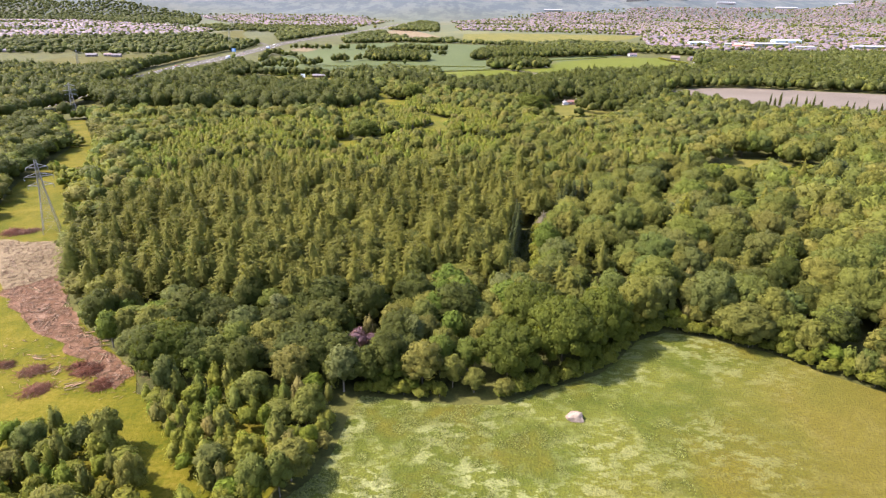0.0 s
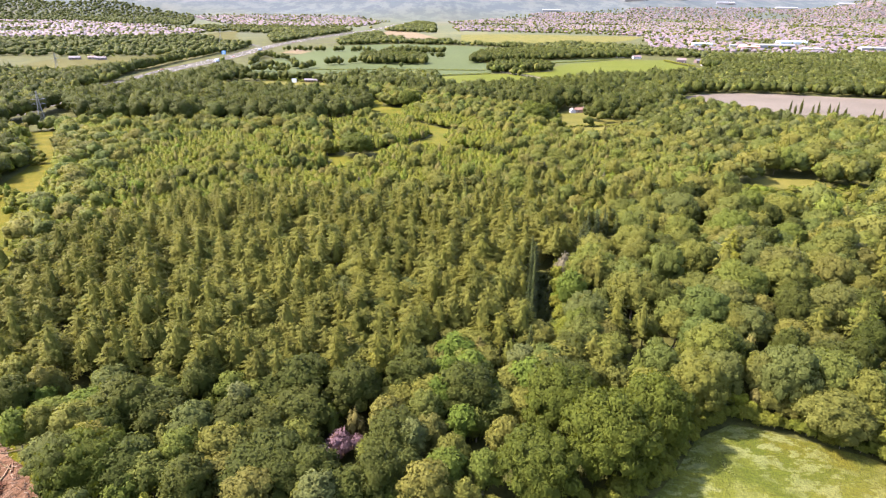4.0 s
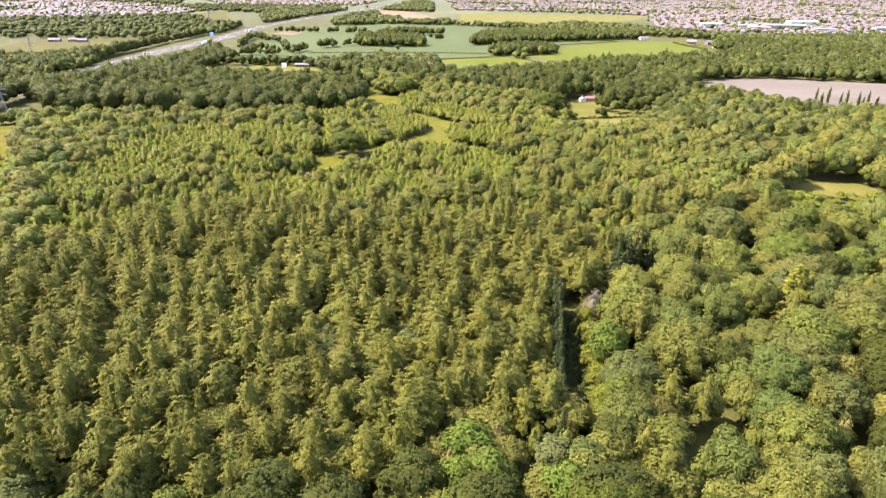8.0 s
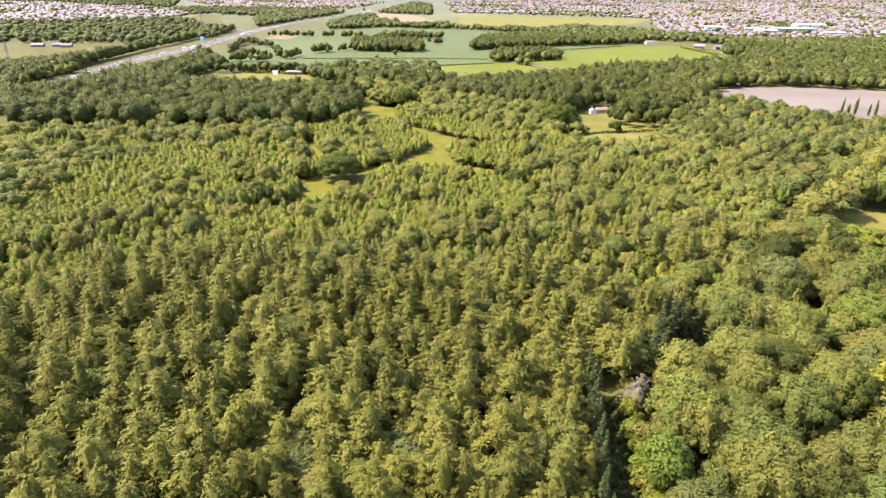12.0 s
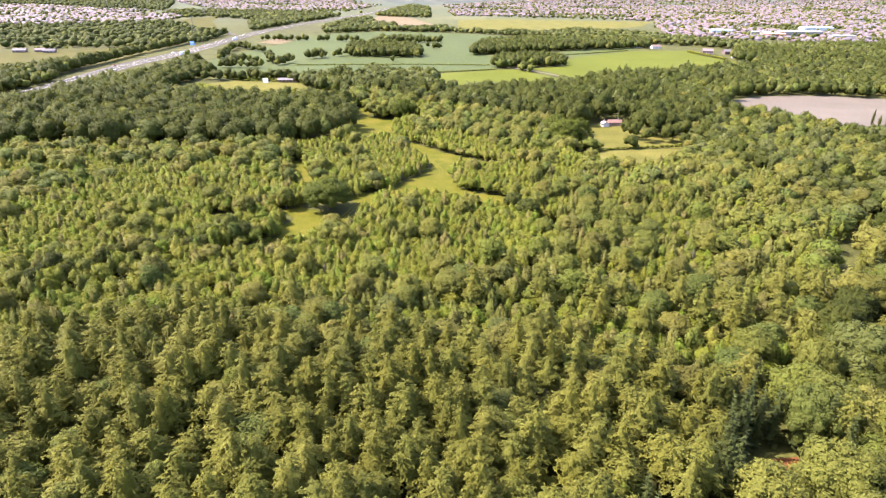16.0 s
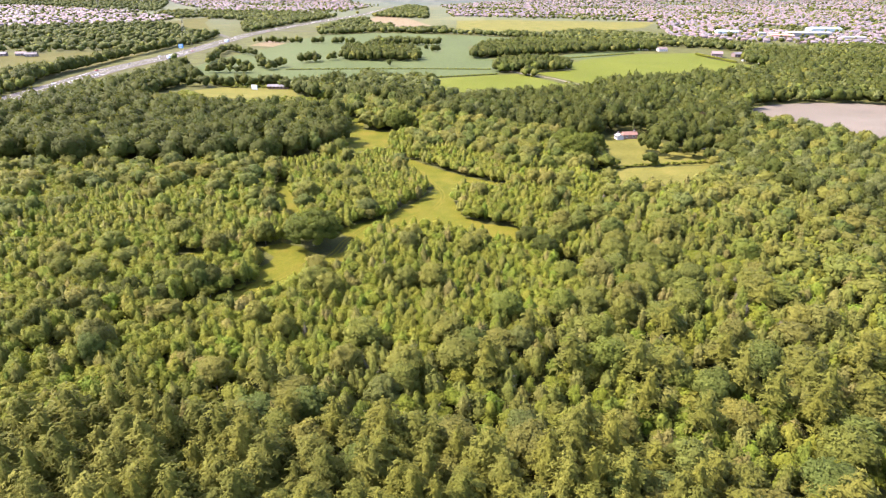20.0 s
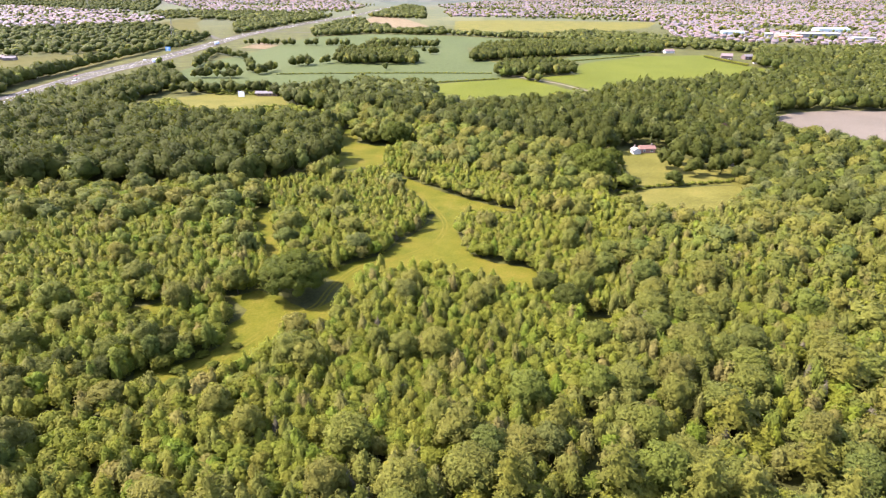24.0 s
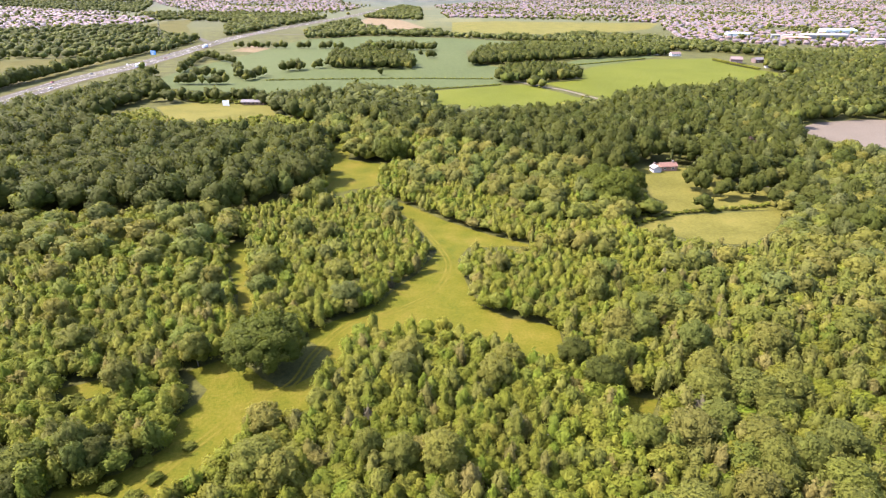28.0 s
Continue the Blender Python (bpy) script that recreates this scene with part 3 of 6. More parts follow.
def trunk_mesh(rng, h, thick, limbs, sides=6):
    bm = bmesh.new()

    def tube(p, q, a, b):
        p, q = Vector(p), Vector(q)
        m = Matrix.Translation((p + q) / 2) @ (q - p).to_track_quat("Z", "Y").to_matrix().to_4x4()
        bmesh.ops.create_cone(bm, cap_ends=False, segments=sides, radius1=a, radius2=b, depth=(q - p).length, matrix=m)
    bend = Vector((rng.uniform(-0.15, 0.15), rng.uniform(-0.15, 0.15), h * 0.45))
    tube((0, 0, -0.3), bend, thick, thick * 0.65)
    tube(bend, (0, 0, h * 0.86), thick * 0.65, thick * 0.15)
    for k in range(limbs):
        a, z = k * 2.4, h * (0.32 + 0.4 * k / max(1, limbs))
        tube((0, 0, z), (math.cos(a) * h * 0.2, math.sin(a) * h * 0.2, z + h * 0.17), thick * 0.38, thick * 0.1)
    me = bpy.data.meshes.new("trunk")
    bm.to_mesh(me)
    bm.free()
    me.materials.append(BARK)
    return me


# kind: shape, typical height and crown radius, leaves, words
KINDS = {
    "larch_tree": (lambda g, n, s, k: conifer(g, n, 16, 4.6, s, low=0.46, power=0.52, tiers=6), 16, 4.6, LARCH, "tall yellow-green larch in a dense plantation"),
    "spruce_tree": (lambda g, n, s, k: conifer(g, n, 17, 2.5, s, power=0.95, tiers=14), 17, 2.5, SPRUCE, "dark green pointed spruce at the plantation's edge"),
    "birch_tree": (lambda g, n, s, k: spired(g, n, 7.5, 2.8, s, low=0.2, spires=k), 7.5, 2.8, BIRCH, "young olive-green birch in a dense thicket"),
    "sallow_tree": (lambda g, n, s, k: lobed(g, n, 6.2, 2.7, s, low=0.1, lobes=k), 6.2, 2.7, BIRCH, "small rounded olive-green sallow in a young thicket"),
    "oak_tree": (lambda g, n, s, k: lobed(g, n, 13, 5.6, s, lobes=k, flat=1.0), 13, 5.6, OAK, "broad dark green oak with a rounded crown"),
    "great_oak": (lambda g, n, s, k: lobed(g, n, 12, 10, s, low=0.0, lobes=k), 12, 10, GREATOAK, "very broad old oak with a domed dark green crown"),
    "sycamore_tree": (lambda g, n, s, k: lobed(g, n, 11, 4.3, s, lobes=k, flat=1.0), 11, 4.3, BROAD, "mid-green broadleaf tree with a domed crown"),
    "ash_tree": (lambda g, n, s, k: lobed(g, n, 14, 7, s, lobes=k, flat=1.0), 14, 7, BROAD, "large mid-green broadleaf tree with a wide domed crown"),
    "aspen_tree": (lambda g, n, s, k: spired(g, n, 9, 2.6, s, low=0.15, spires=k), 9, 2.6, OLIVE, "slender olive-green aspen in a young mixed wood"),
    "copper_beech": (lambda g, n, s, k: lobed(g, n, 11, 4.6, s, lobes=12), 11, 4.6, COPPER, "dark purple-leaved beech among green trees"),
    "willow_tree": (lambda g, n, s, k: lobed(g, n, 12, 3.5, s, lobes=k, flat=1.1), 12, 3.5, WILLOW, "tall grey-green willow in a mixed wood"),
    "poplar_tree": (lambda g, n, s, k: spired(g, n, 13, 1.7, s, spires=k), 13, 1.7, OAK, "slim dark poplar in a row beside the ploughed field"),
    "golden_conifer": (lambda g, n, s, k: conifer(g, n, 15, 4.0, s, low=0.15, power=0.7), 15, 4.0, YELLOW, "bright golden-yellow conifer standing out in the wood"),
    "lime_tree": (lambda g, n, s, k: lobed(g, n, 11, 4.3, s, lobes=8), 11, 4.3, LIME, "fresh bright green broadleaf tree in the wood"),
    "bare_tree": (lambda g, n, s, k: spired(g, n, 12, 3.6, s, spires=5), 12, 3.6, TWIGS, "half-dead tree with pale bare twigs"),
    "rhododendron": (lambda g, n, s, k: lobed(g, n, 3.6, 2.4, s, low=0.02, lobes=6), 3.6, 2.4, BLOSSOM, "rhododendron in mauve blossom at the wood's edge"),
    "yellow_bush": (lambda g, n, s, k: lobed(g, n, 3.6, 2.0, s, low=0.02, lobes=6), 3.6, 2.0, YELLOW, "bright yellow-green bush among birches"),
    "brush_heap": (lambda g, n, s, k: sticks(g, n, 2.4, 0.9), 1.0, 2.2, BRUSH, "heap of reddish-brown dead brushwood on the grass"),
    "shrub": (lambda g, n, s, k: lobed(g, n, 3.6, 2.0, s, low=0.02, lobes=k), 3.6, 2.0, HEDGE, "low rounded green bush at a wood's edge"),
}
LEAF = {"copper_beech": 0.5, "ash_tree": 0.46, "aspen_tree": 0.4, "sallow_tree": 0.4, "larch_tree": 0.53, "spruce_tree": 0.6, "birch_tree": 0.38, "oak_tree": 0.48, "great_oak": 0.5, "sycamore_tree": 0.45, "willow_tree": 0.48, "poplar_tree": 0.7, "shrub": 0.5, "golden_conifer": 0.6, "lime_tree": 0.6, "bare_tree": 0.5, "rhododendron": 0.45, "yellow_bush": 0.5, "brush_heap": 0.5}
DENSE = {"copper_beech": 700, "ash_tree": 2500, "aspen_tree": 560, "sallow_tree": 540, "larch_tree": 1350, "spruce_tree": 760, "birch_tree": 500, "oak_tree": 1400, "great_oak": 5800, "sycamore_tree": 1150, "willow_tree": 900, "poplar_tree": 320, "shrub": 330, "golden_conifer": 1900, "lime_tree": 720, "bare_tree": 420, "rhododendron": 300, "yellow_bush": 260, "brush_heap": 260}
LOBES = {"ash_tree": (34, 20, 10, 5, 2), "aspen_tree": (4, 3, 2, 1, 1), "sallow_tree": (9, 7, 4, 2, 1), "oak_tree": (22, 14, 8, 4, 2), "great_oak": (46, 24, 12, 6, 3), "sycamore_tree": (18, 12, 7, 4, 2), "shrub": (7, 6, 3, 2, 1), "birch_tree": (4, 3, 2, 1, 1), "willow_tree": (16, 11, 6, 3, 2), "poplar_tree": (2, 2, 2, 1, 1)}
VARIANTS, CROWNS, TRUNKS = 5, {}, {}
for number, (kind, (shape, th, tr, leaves, words)) in enumerate(KINDS.items()):
    for level, (share, big) in enumerate(((1.0, 1.0), (0.46, 1.28), (0.13, 1.9), (0.03, 3.0), (0.007, 4.5))):
        for k in range(VARIANTS):
            g = np.random.default_rng(1000 + 100 * number + 10 * level + k)
            CROWNS[kind, level, k] = shape(g, int(DENSE[kind] * share), LEAF[kind] * big, LOBES.get(kind, (0, 0, 0, 0, 0))[level])
    for k in range(VARIANTS):
        g = np.random.default_rng(50 + 10 * number + k)
        v, f, soft = CROWNS[kind, 0, k]
        TRUNKS[kind, k] = (arrays("crown", v, f, [leaves], soft=soft), trunk_mesh(g, th, 0.02 * th, 0 if "larch" in kind or "spruce" in kind else 4))

PLANTED = {kind: [] for kind in KINDS}
TAKEN = [MAIN, GLADE, RIDE, BACKRIDE, GARDEN, PADDOCK, CRICKET, NOOK, SIDE, EAST, EARTH, LINE, HAYFIELD, CROPS, CROPS_EAST, PASTURE_N, PASTURE_S, PLOUGH, VERGE, HILLGRASS, PITCHES]
TAKEN.append([(129, 572), (164, 572), (166, 602), (128, 602)])
OPEN = len(TAKEN)
TAKEN.append([(-19, 586), (9, 586), (9, 606), (-18, 606)])
TAKEN.append([(-47, 389), (-15, 389), (-16, 410), (-46, 412)])
ROADLINE = [(-338, 560), (-336, 700), (-332, 801), (-331, 895), (-326, 943), (-309, 1043), (-299, 1184), (-288, 1366), (-268, 1492), (-240, 1620), (-209, 1757), (-153, 1975), (-106, 2199), (-60, 2490), (10, 2800)]


def road_gap(x, y, width):
    """Which places lie on the motorway."""
    r = np.zeros(np.shape(x), bool)
    for (x0, y0), (x1, y1) in zip(ROADLINE, ROADLINE[1:]):
        t = np.clip(((x - x0) * (x1 - x0) + (y - y0) * (y1 - y0)) / ((x1 - x0) ** 2 + (y1 - y0) ** 2), 0, 1)
        r |= np.hypot(x - x0 - t * (x1 - x0), y - y0 - t * (y1 - y0)) < width
    return r


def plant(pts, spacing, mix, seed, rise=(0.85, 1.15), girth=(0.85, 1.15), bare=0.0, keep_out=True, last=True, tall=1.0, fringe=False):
    """Fills an outline with trees: mix gives the share of each kind. Later outlines leave it alone."""
    g = np.random.default_rng(seed)
    xs, ys = [p[0] for p in pts], [p[1] for p in pts]
    a = np.arange(min(xs), max(xs), spacing)
    b = np.arange(min(ys), max(ys), spacing * 0.87)
    x, y = np.meshgrid(a, b)
    x = x + (np.arange(len(b)) % 2)[:, None] * spacing / 2
    x, y = (x + g.uniform(-0.46, 0.46, x.shape) * spacing).ravel(), (y + g.uniform(-0.46, 0.46, y.shape) * spacing).ravel()
    ok = inside(pts, x, y) & (g.uniform(size=x.shape) >= bare)
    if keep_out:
        # trees that would hide open ground from the flight's end are left out
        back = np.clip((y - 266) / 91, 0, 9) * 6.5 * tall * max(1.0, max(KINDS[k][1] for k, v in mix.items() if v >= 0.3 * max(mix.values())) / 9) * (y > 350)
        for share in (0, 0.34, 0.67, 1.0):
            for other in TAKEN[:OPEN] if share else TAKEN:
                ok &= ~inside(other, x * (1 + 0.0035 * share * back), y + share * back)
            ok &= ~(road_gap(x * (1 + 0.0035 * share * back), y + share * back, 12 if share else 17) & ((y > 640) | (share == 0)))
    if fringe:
        # only the belt where taller trees are left out for the camera's view
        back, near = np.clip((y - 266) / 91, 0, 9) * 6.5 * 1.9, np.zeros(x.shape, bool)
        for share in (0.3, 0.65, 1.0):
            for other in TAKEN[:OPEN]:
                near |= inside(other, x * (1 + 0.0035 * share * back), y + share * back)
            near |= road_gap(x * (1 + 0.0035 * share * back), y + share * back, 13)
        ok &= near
    inview = (x > -0.74 * y - 40) & (x < 0.82 * y + 40 + 90 * (y < 160))
    ok &= inview
    x, y = x[ok], y[ok]
    kinds = g.choice(list(mix), len(x), p=np.array(list(mix.values())) / sum(mix.values()))
    up, wide = g.uniform(*rise, len(x)) * tall, g.uniform(*girth, len(x))
    tint, turn = g.uniform(size=len(x)), g.uniform(0, 2 * np.pi, len(x))
    for kind in mix:
        PLANTED[kind] += list(zip(x[kinds == kind], y[kinds == kind], up[kinds == kind], wide[kinds == kind], tint[kinds == kind], turn[kinds == kind]))
    if last:
        TAKEN.append(pts)


def lone(kind, x, y, up=1.0, wide=1.0, tint=0.5):
    PLANTED[kind].append((x, y, up, wide, tint, x * 1.7 + y))


# young stands beside the hay field
for pts in ([(-64, 118), (-56, 124), (-44, 123), (-20, 119), (-19, 103), (-23, 93), (-28, 84), (-30, 70), (-45, 70), (-43, 86), (-52, 102)],
            [(-100, 95), (-86, 103), (-81, 108), (-70, 109), (-58, 98), (-50, 88), (-52, 70), (-110, 60)]):
    TAKEN_SAVED, TAKEN[:] = TAKEN[:], [HAYFIELD]
    plant(pts, 3.7, {"birch_tree": 2.5, "sallow_tree": 2.2, "aspen_tree": 2.0, "sycamore_tree": 0.5}, 3, (0.6, 1.15), (0.6, 1.05), bare=0.08)
    TAKEN[:] = TAKEN_SAVED + [pts]
# big oaks at the head of the hay field
for x, y, up, wide in ((22, 128, 1.15, 0.85), (37, 134, 1.45, 1.0), (49, 142, 1.35, 0.85), (30, 145, 1.4, 0.85), (-62, 132, 1.1, 0.8), (-7, 126, 0.8, 0.55)):
    lone("great_oak", x, y, up, wide, 0.1)
for x, y, up, wide in ((8, 123, 0.8, 0.75), (13, 121, 0.6, 0.7), (12, 129, 0.95, 0.9), (6, 133, 1.0, 0.9), (17, 137, 1.05, 0.9), (3, 127, 0.85, 0.8), (20, 119, 0.45, 0.6)):
    lone("sycamore_tree", x, y, up, wide, (x * 0.41) % 1)
OAKS = [(5, 118), (19, 117), (34, 124), (50, 131), (60, 146), (40, 154), (18, 146), (6, 138)]
TAKEN.append(OAKS)
TAKEN.append([(-22, 130), (-10, 130), (-11, 144), (-20, 144)])
TAKEN.append([(60, 229), (76, 231), (80, 239), (64, 239)])
TAKEN.append([(98, 212), (110, 212), (111, 224), (98, 225)])
# broadleaf belt in front of the larches
plant([(-72, 131), (-18, 119), (4, 118), (8, 140), (20, 147), (40, 155), (44, 175), (30, 178), (4, 172), (-3, 157), (-42, 156), (-98, 164)], 6.0,
      {"sycamore_tree": 4, "oak_tree": 1.6, "willow_tree": 0.4, "aspen_tree": 2.2, "lime_tree": 0.5}, 5, (0.8, 1.15), (0.85, 1.3))
# the ravine between larches and broadleaves; dark spruces stand in for its shade
GAP = [(30.5, 172), (33, 184), (35, 197), (38.5, 212), (42.5, 229), (46.5, 229), (43.5, 212), (40.5, 197), (38, 184), (34.5, 172)]
plant(GAP, 2.2, {"spruce_tree": 1}, 6, (0.1, 0.2), (0.6, 0.9))
TAKEN.append([(27, 171), (29.5, 184), (31.5, 197), (35, 212), (39, 231), (46.5, 230), (43.5, 212), (40.5, 197), (38, 184), (34.5, 171)])
# spruce row added to darken the ravine's western side like shade
for k in range(18):
    u = k / 17 * 3
    (x0, y0), (x1, y1) = (((28.5, 173), (33, 195)), ((33, 195), (37, 213)), ((37, 213), (40.5, 230)))[min(2, int(u))]
    lone("spruce_tree", x0 + (x1 - x0) * (u - min(2, int(u))) - 1.2 * (k % 2), y0 + (y1 - y0) * (u - min(2, int(u))), 0.72 + 0.06 * (k % 3), 1.0 + 0.1 * (k % 2), (k * 0.37) % 1)
# larch plantation
plant([(-98, 164), (-42, 156), (-3, 157), (4, 172), (29, 176), (37, 198), (46, 222), (60, 243), (72, 262), (50, 280), (12, 284), (-25, 292), (-60, 300), (-92, 292), (-112, 268), (-135, 240), (-128, 214), (-118, 186)], 5.0,
      {"larch_tree": 12, "sycamore_tree": 1.2, "aspen_tree": 1.6}, 7, (0.62, 1.15), (0.75, 1.45))
plant([(56, 236), (75, 252), (70, 262), (58, 258)], 3.6, {"spruce_tree": 1}, 8, (0.85, 1.0))
# low scrub before the eastern clearing
plant([(138, 296), (165, 282), (196, 282), (224, 312), (226, 332), (196, 325), (174, 327), (168, 336), (160, 330)], 3.6, {"sallow_tree": 3, "shrub": 2}, 10, (0.3, 0.6), (0.8, 1.2))
# the broadleaf wood to the east
plant([(60, 146), (70, 151), (81, 146), (93, 138), (113, 116), (190, 62), (420, 60), (460, 300), (330, 420), (235, 420), (180, 365), (140, 318), (104, 280), (76, 256), (64, 236), (52, 210), (44, 186), (40, 154)], 7.8,
      {"ash_tree": 4, "oak_tree": 2.2, "sycamore_tree": 3, "larch_tree": 1.4, "aspen_tree": 1.4}, 11, (0.8, 1.25), (0.75, 1.2))
# mixed young wood beyond the larches
plant([(72, 262), (104, 280), (140, 318), (150, 350), (90, 352), (30, 330), (-20, 318), (-60, 312), (-60, 300), (-25, 292), (12, 284), (50, 280)], 4.4,
      {"aspen_tree": 5, "birch_tree": 3, "sallow_tree": 2, "sycamore_tree": 1.2, "larch_tree": 0.6}, 13, (0.8, 1.1), (0.9, 1.35))
# olive aspens and broadleaves east of the rides
plant([(30, 330), (90, 352), (150, 350), (180, 365), (175, 420), (175, 470), (136, 474), (100, 470), (78, 430), (66, 390), (50, 345)], 3.7,
      {"aspen_tree": 6, "sallow_tree": 2.5, "birch_tree": 2, "sycamore_tree": 1.2}, 18, (0.72, 1.05), (0.88, 1.32))
# birch thickets round the rides
plant([(-60, 312), (-20, 318), (30, 330), (90, 352), (150, 350), (180, 365), (175, 420), (175, 470), (136, 474), (97, 495), (60, 500), (30, 545), (-10, 560), (-66, 520), (-66, 484), (-64, 440), (-150, 480), (-160, 330), (-112, 268), (-92, 292)], 3.2,
      {"birch_tree": 6, "sallow_tree": 3.5, "aspen_tree": 1.2, "sycamore_tree": 0.2}, 17, (0.72, 1.12), (0.75, 1.22))
# low scrub between the dark oaks and the cricket field
plant([(-225, 700), (-196, 764), (-170, 724), (-152, 708), (-118, 716), (-92, 732), (-60, 705), (-48, 650), (-60, 632), (-110, 640), (-160, 655)], 4.2,
      {"sallow_tree": 4, "birch_tree": 3, "shrub": 2}, 20, (0.45, 0.8), (0.8, 1.3), keep_out=False)
# dark oak wood to the west
plant([(-169, 516), (-140, 518), (-93, 519), (-74, 511), (-49, 530), (-40, 563), (-50, 640), (-90, 715), (-164, 700), (-230, 755), (-306, 758), (-312, 600), (-260, 520)], 10.2,
      {"oak_tree": 6, "sycamore_tree": 0.6}, 19, (1.2, 1.6), (1.1, 1.45))
# scrub between the west wood and the rides, and along the power line
plant([(-150, 480), (-64, 440), (-66, 520), (-93, 519), (-169, 516), (-260, 520), (-290, 470), (-200, 378), (-165, 300), (-140, 240), (-112, 268), (-160, 330)], 3.8,
      {"birch_tree": 4, "sallow_tree": 3, "sycamore_tree": 1.0}, 23, (0.85, 1.2), (1.0, 1.4))
# grey-green willows before the pastures and dark oaks behind the garden
plant([(-45, 801), (-17, 805), (28, 770), (27, 712), (-10, 700), (-34, 718)], 7.5, {"willow_tree": 4, "oak_tree": 1}, 27, (1.1, 1.5), (1.4, 2.0))
plant([(28, 740), (96, 768), (166, 752), (156, 716), (100, 698), (61, 698), (27, 690)], 7.5, {"willow_tree": 6, "sycamore_tree": 1}, 28, (0.9, 1.3), (1.3, 1.9))
plant([(88, 628), (124, 598), (162, 606), (200, 648), (230, 725), (164, 712), (117, 694)], 9, {"oak_tree": 6, "willow_tree": 1}, 30, (1.2, 1.6), (0.9, 1.25))
# lighter mixed wood below the ploughed field
plant([(176, 420), (235, 420), (330, 432), (398, 515), (318, 556), (298, 604), (240, 604), (196, 560), (187, 520)], 6.2, {"sycamore_tree": 5, "willow_tree": 1.5, "birch_tree": 2, "oak_tree": 0.6}, 26, (0.8, 1.25), (0.85, 1.25))
# willows and oaks between the rides and the pastures
plant([(-66, 520), (-10, 560), (30, 545), (60, 500), (97, 495), (118, 525), (118, 560), (60, 600), (-10, 680), (-50, 700), (-50, 640), (-40, 563)], 4.2, {"birch_tree": 3, "sallow_tree": 3, "sycamore_tree": 2}, 29, (0.9, 1.25), (0.9, 1.3))
plant([(-110, 800), (-95, 735), (-90, 715), (-50, 690), (-10, 680), (60, 600), (118, 560), (135, 575), (160, 580), (190, 556), (185, 520), (178, 480), (175, 420), (235, 420), (330, 430), (400, 515), (318, 560), (300, 620), (280, 670), (350, 705), (300, 860), (226, 815), (190, 775), (130, 752), (30, 756), (30, 840), (-95, 840)], 8.6,
      {"willow_tree": 2.5, "sycamore_tree": 1.5, "oak_tree": 6}, 31, (0.85, 1.4), (0.85, 1.25))
plant([(-120, 830), (-120, 690), (-60, 500), (90, 470), (180, 380), (330, 400), (420, 520), (300, 700), (280, 900), (30, 860)], 6.4, {"willow_tree": 2, "sycamore_tree": 4, "oak_tree": 1.3}, 33, (0.7, 1.05), (0.9, 1.2), tall=0.85)
TAKEN_SAVED, TAKEN[:] = TAKEN[:], TAKEN[:OPEN]
plant([(-320, 600), (-100, 480), (90, 470), (180, 380), (330, 400), (420, 520), (300, 700), (300, 900), (-230, 900), (-312, 960)], 4.6, {"sallow_tree": 3, "shrub": 3}, 35, (0.6, 1.0), (0.9, 1.4), tall=0.55, last=False, fringe=True)
TAKEN[:] = TAKEN_SAVED
# woods east of the ploughed field and beyond; the grey willow share imitates haze
plant([(460, 300), (430, 515), (525, 655), (460, 680), (352, 702), (300, 862), (430, 890), (436, 1000), (520, 1110), (900, 1150), (1000, 700), (800, 300)], 9.5, {"oak_tree": 5, "willow_tree": 3, "sycamore_tree": 2}, 37, (0.9, 1.25), (0.95, 1.35))
plant([(-312, 758), (-230, 755), (-214, 790), (-222, 850), (-245, 900), (-285, 965), (-312, 900)], 8, {"oak_tree": 5, "sycamore_tree": 1, "spruce_tree": 0.6}, 40, (0.9, 1.2), (0.9, 1.3))
# west of the motorway
plant([(-362, 740), (-370, 810), (-365, 880), (-364, 940), (-378, 900), (-402, 839), (-425, 780), (-400, 730)], 8, {"oak_tree": 5, "sycamore_tree": 1}, 39, (1.0, 1.3), (1.0, 1.4), keep_out=False)
plant([(-314, 400), (-314, 700), (-306, 758), (-230, 757), (-200, 850), (-255, 890), (-245, 1000), (-290, 1010), (-310, 860), (-372, 850), (-480, 845), (-800, 900), (-800, 400)], 8, {"oak_tree": 4, "sycamore_tree": 5, "birch_tree": 1}, 41, (0.8, 1.2), (0.9, 1.25))
plant([(-260, 520), (-290, 480), (-213, 377), (-198, 300), (-176, 240), (-205, 190), (-400, 150), (-600, 420), (-314, 400)], 6.5, {"oak_tree": 3, "sycamore_tree": 4, "birch_tree": 2}, 43, (0.8, 1.1), (0.9, 1.3))
for k in range(34):
    y = 430 + 6 * k
    lone("oak_tree" if k % 3 else "sycamore_tree", -313 + 4.5 * math.sin(k * 2.1), y, (1.2 if k % 3 else 1.5) + 0.1 * (k % 3), 1.15 + 0.1 * (k % 4), (k * 0.37) % 1)
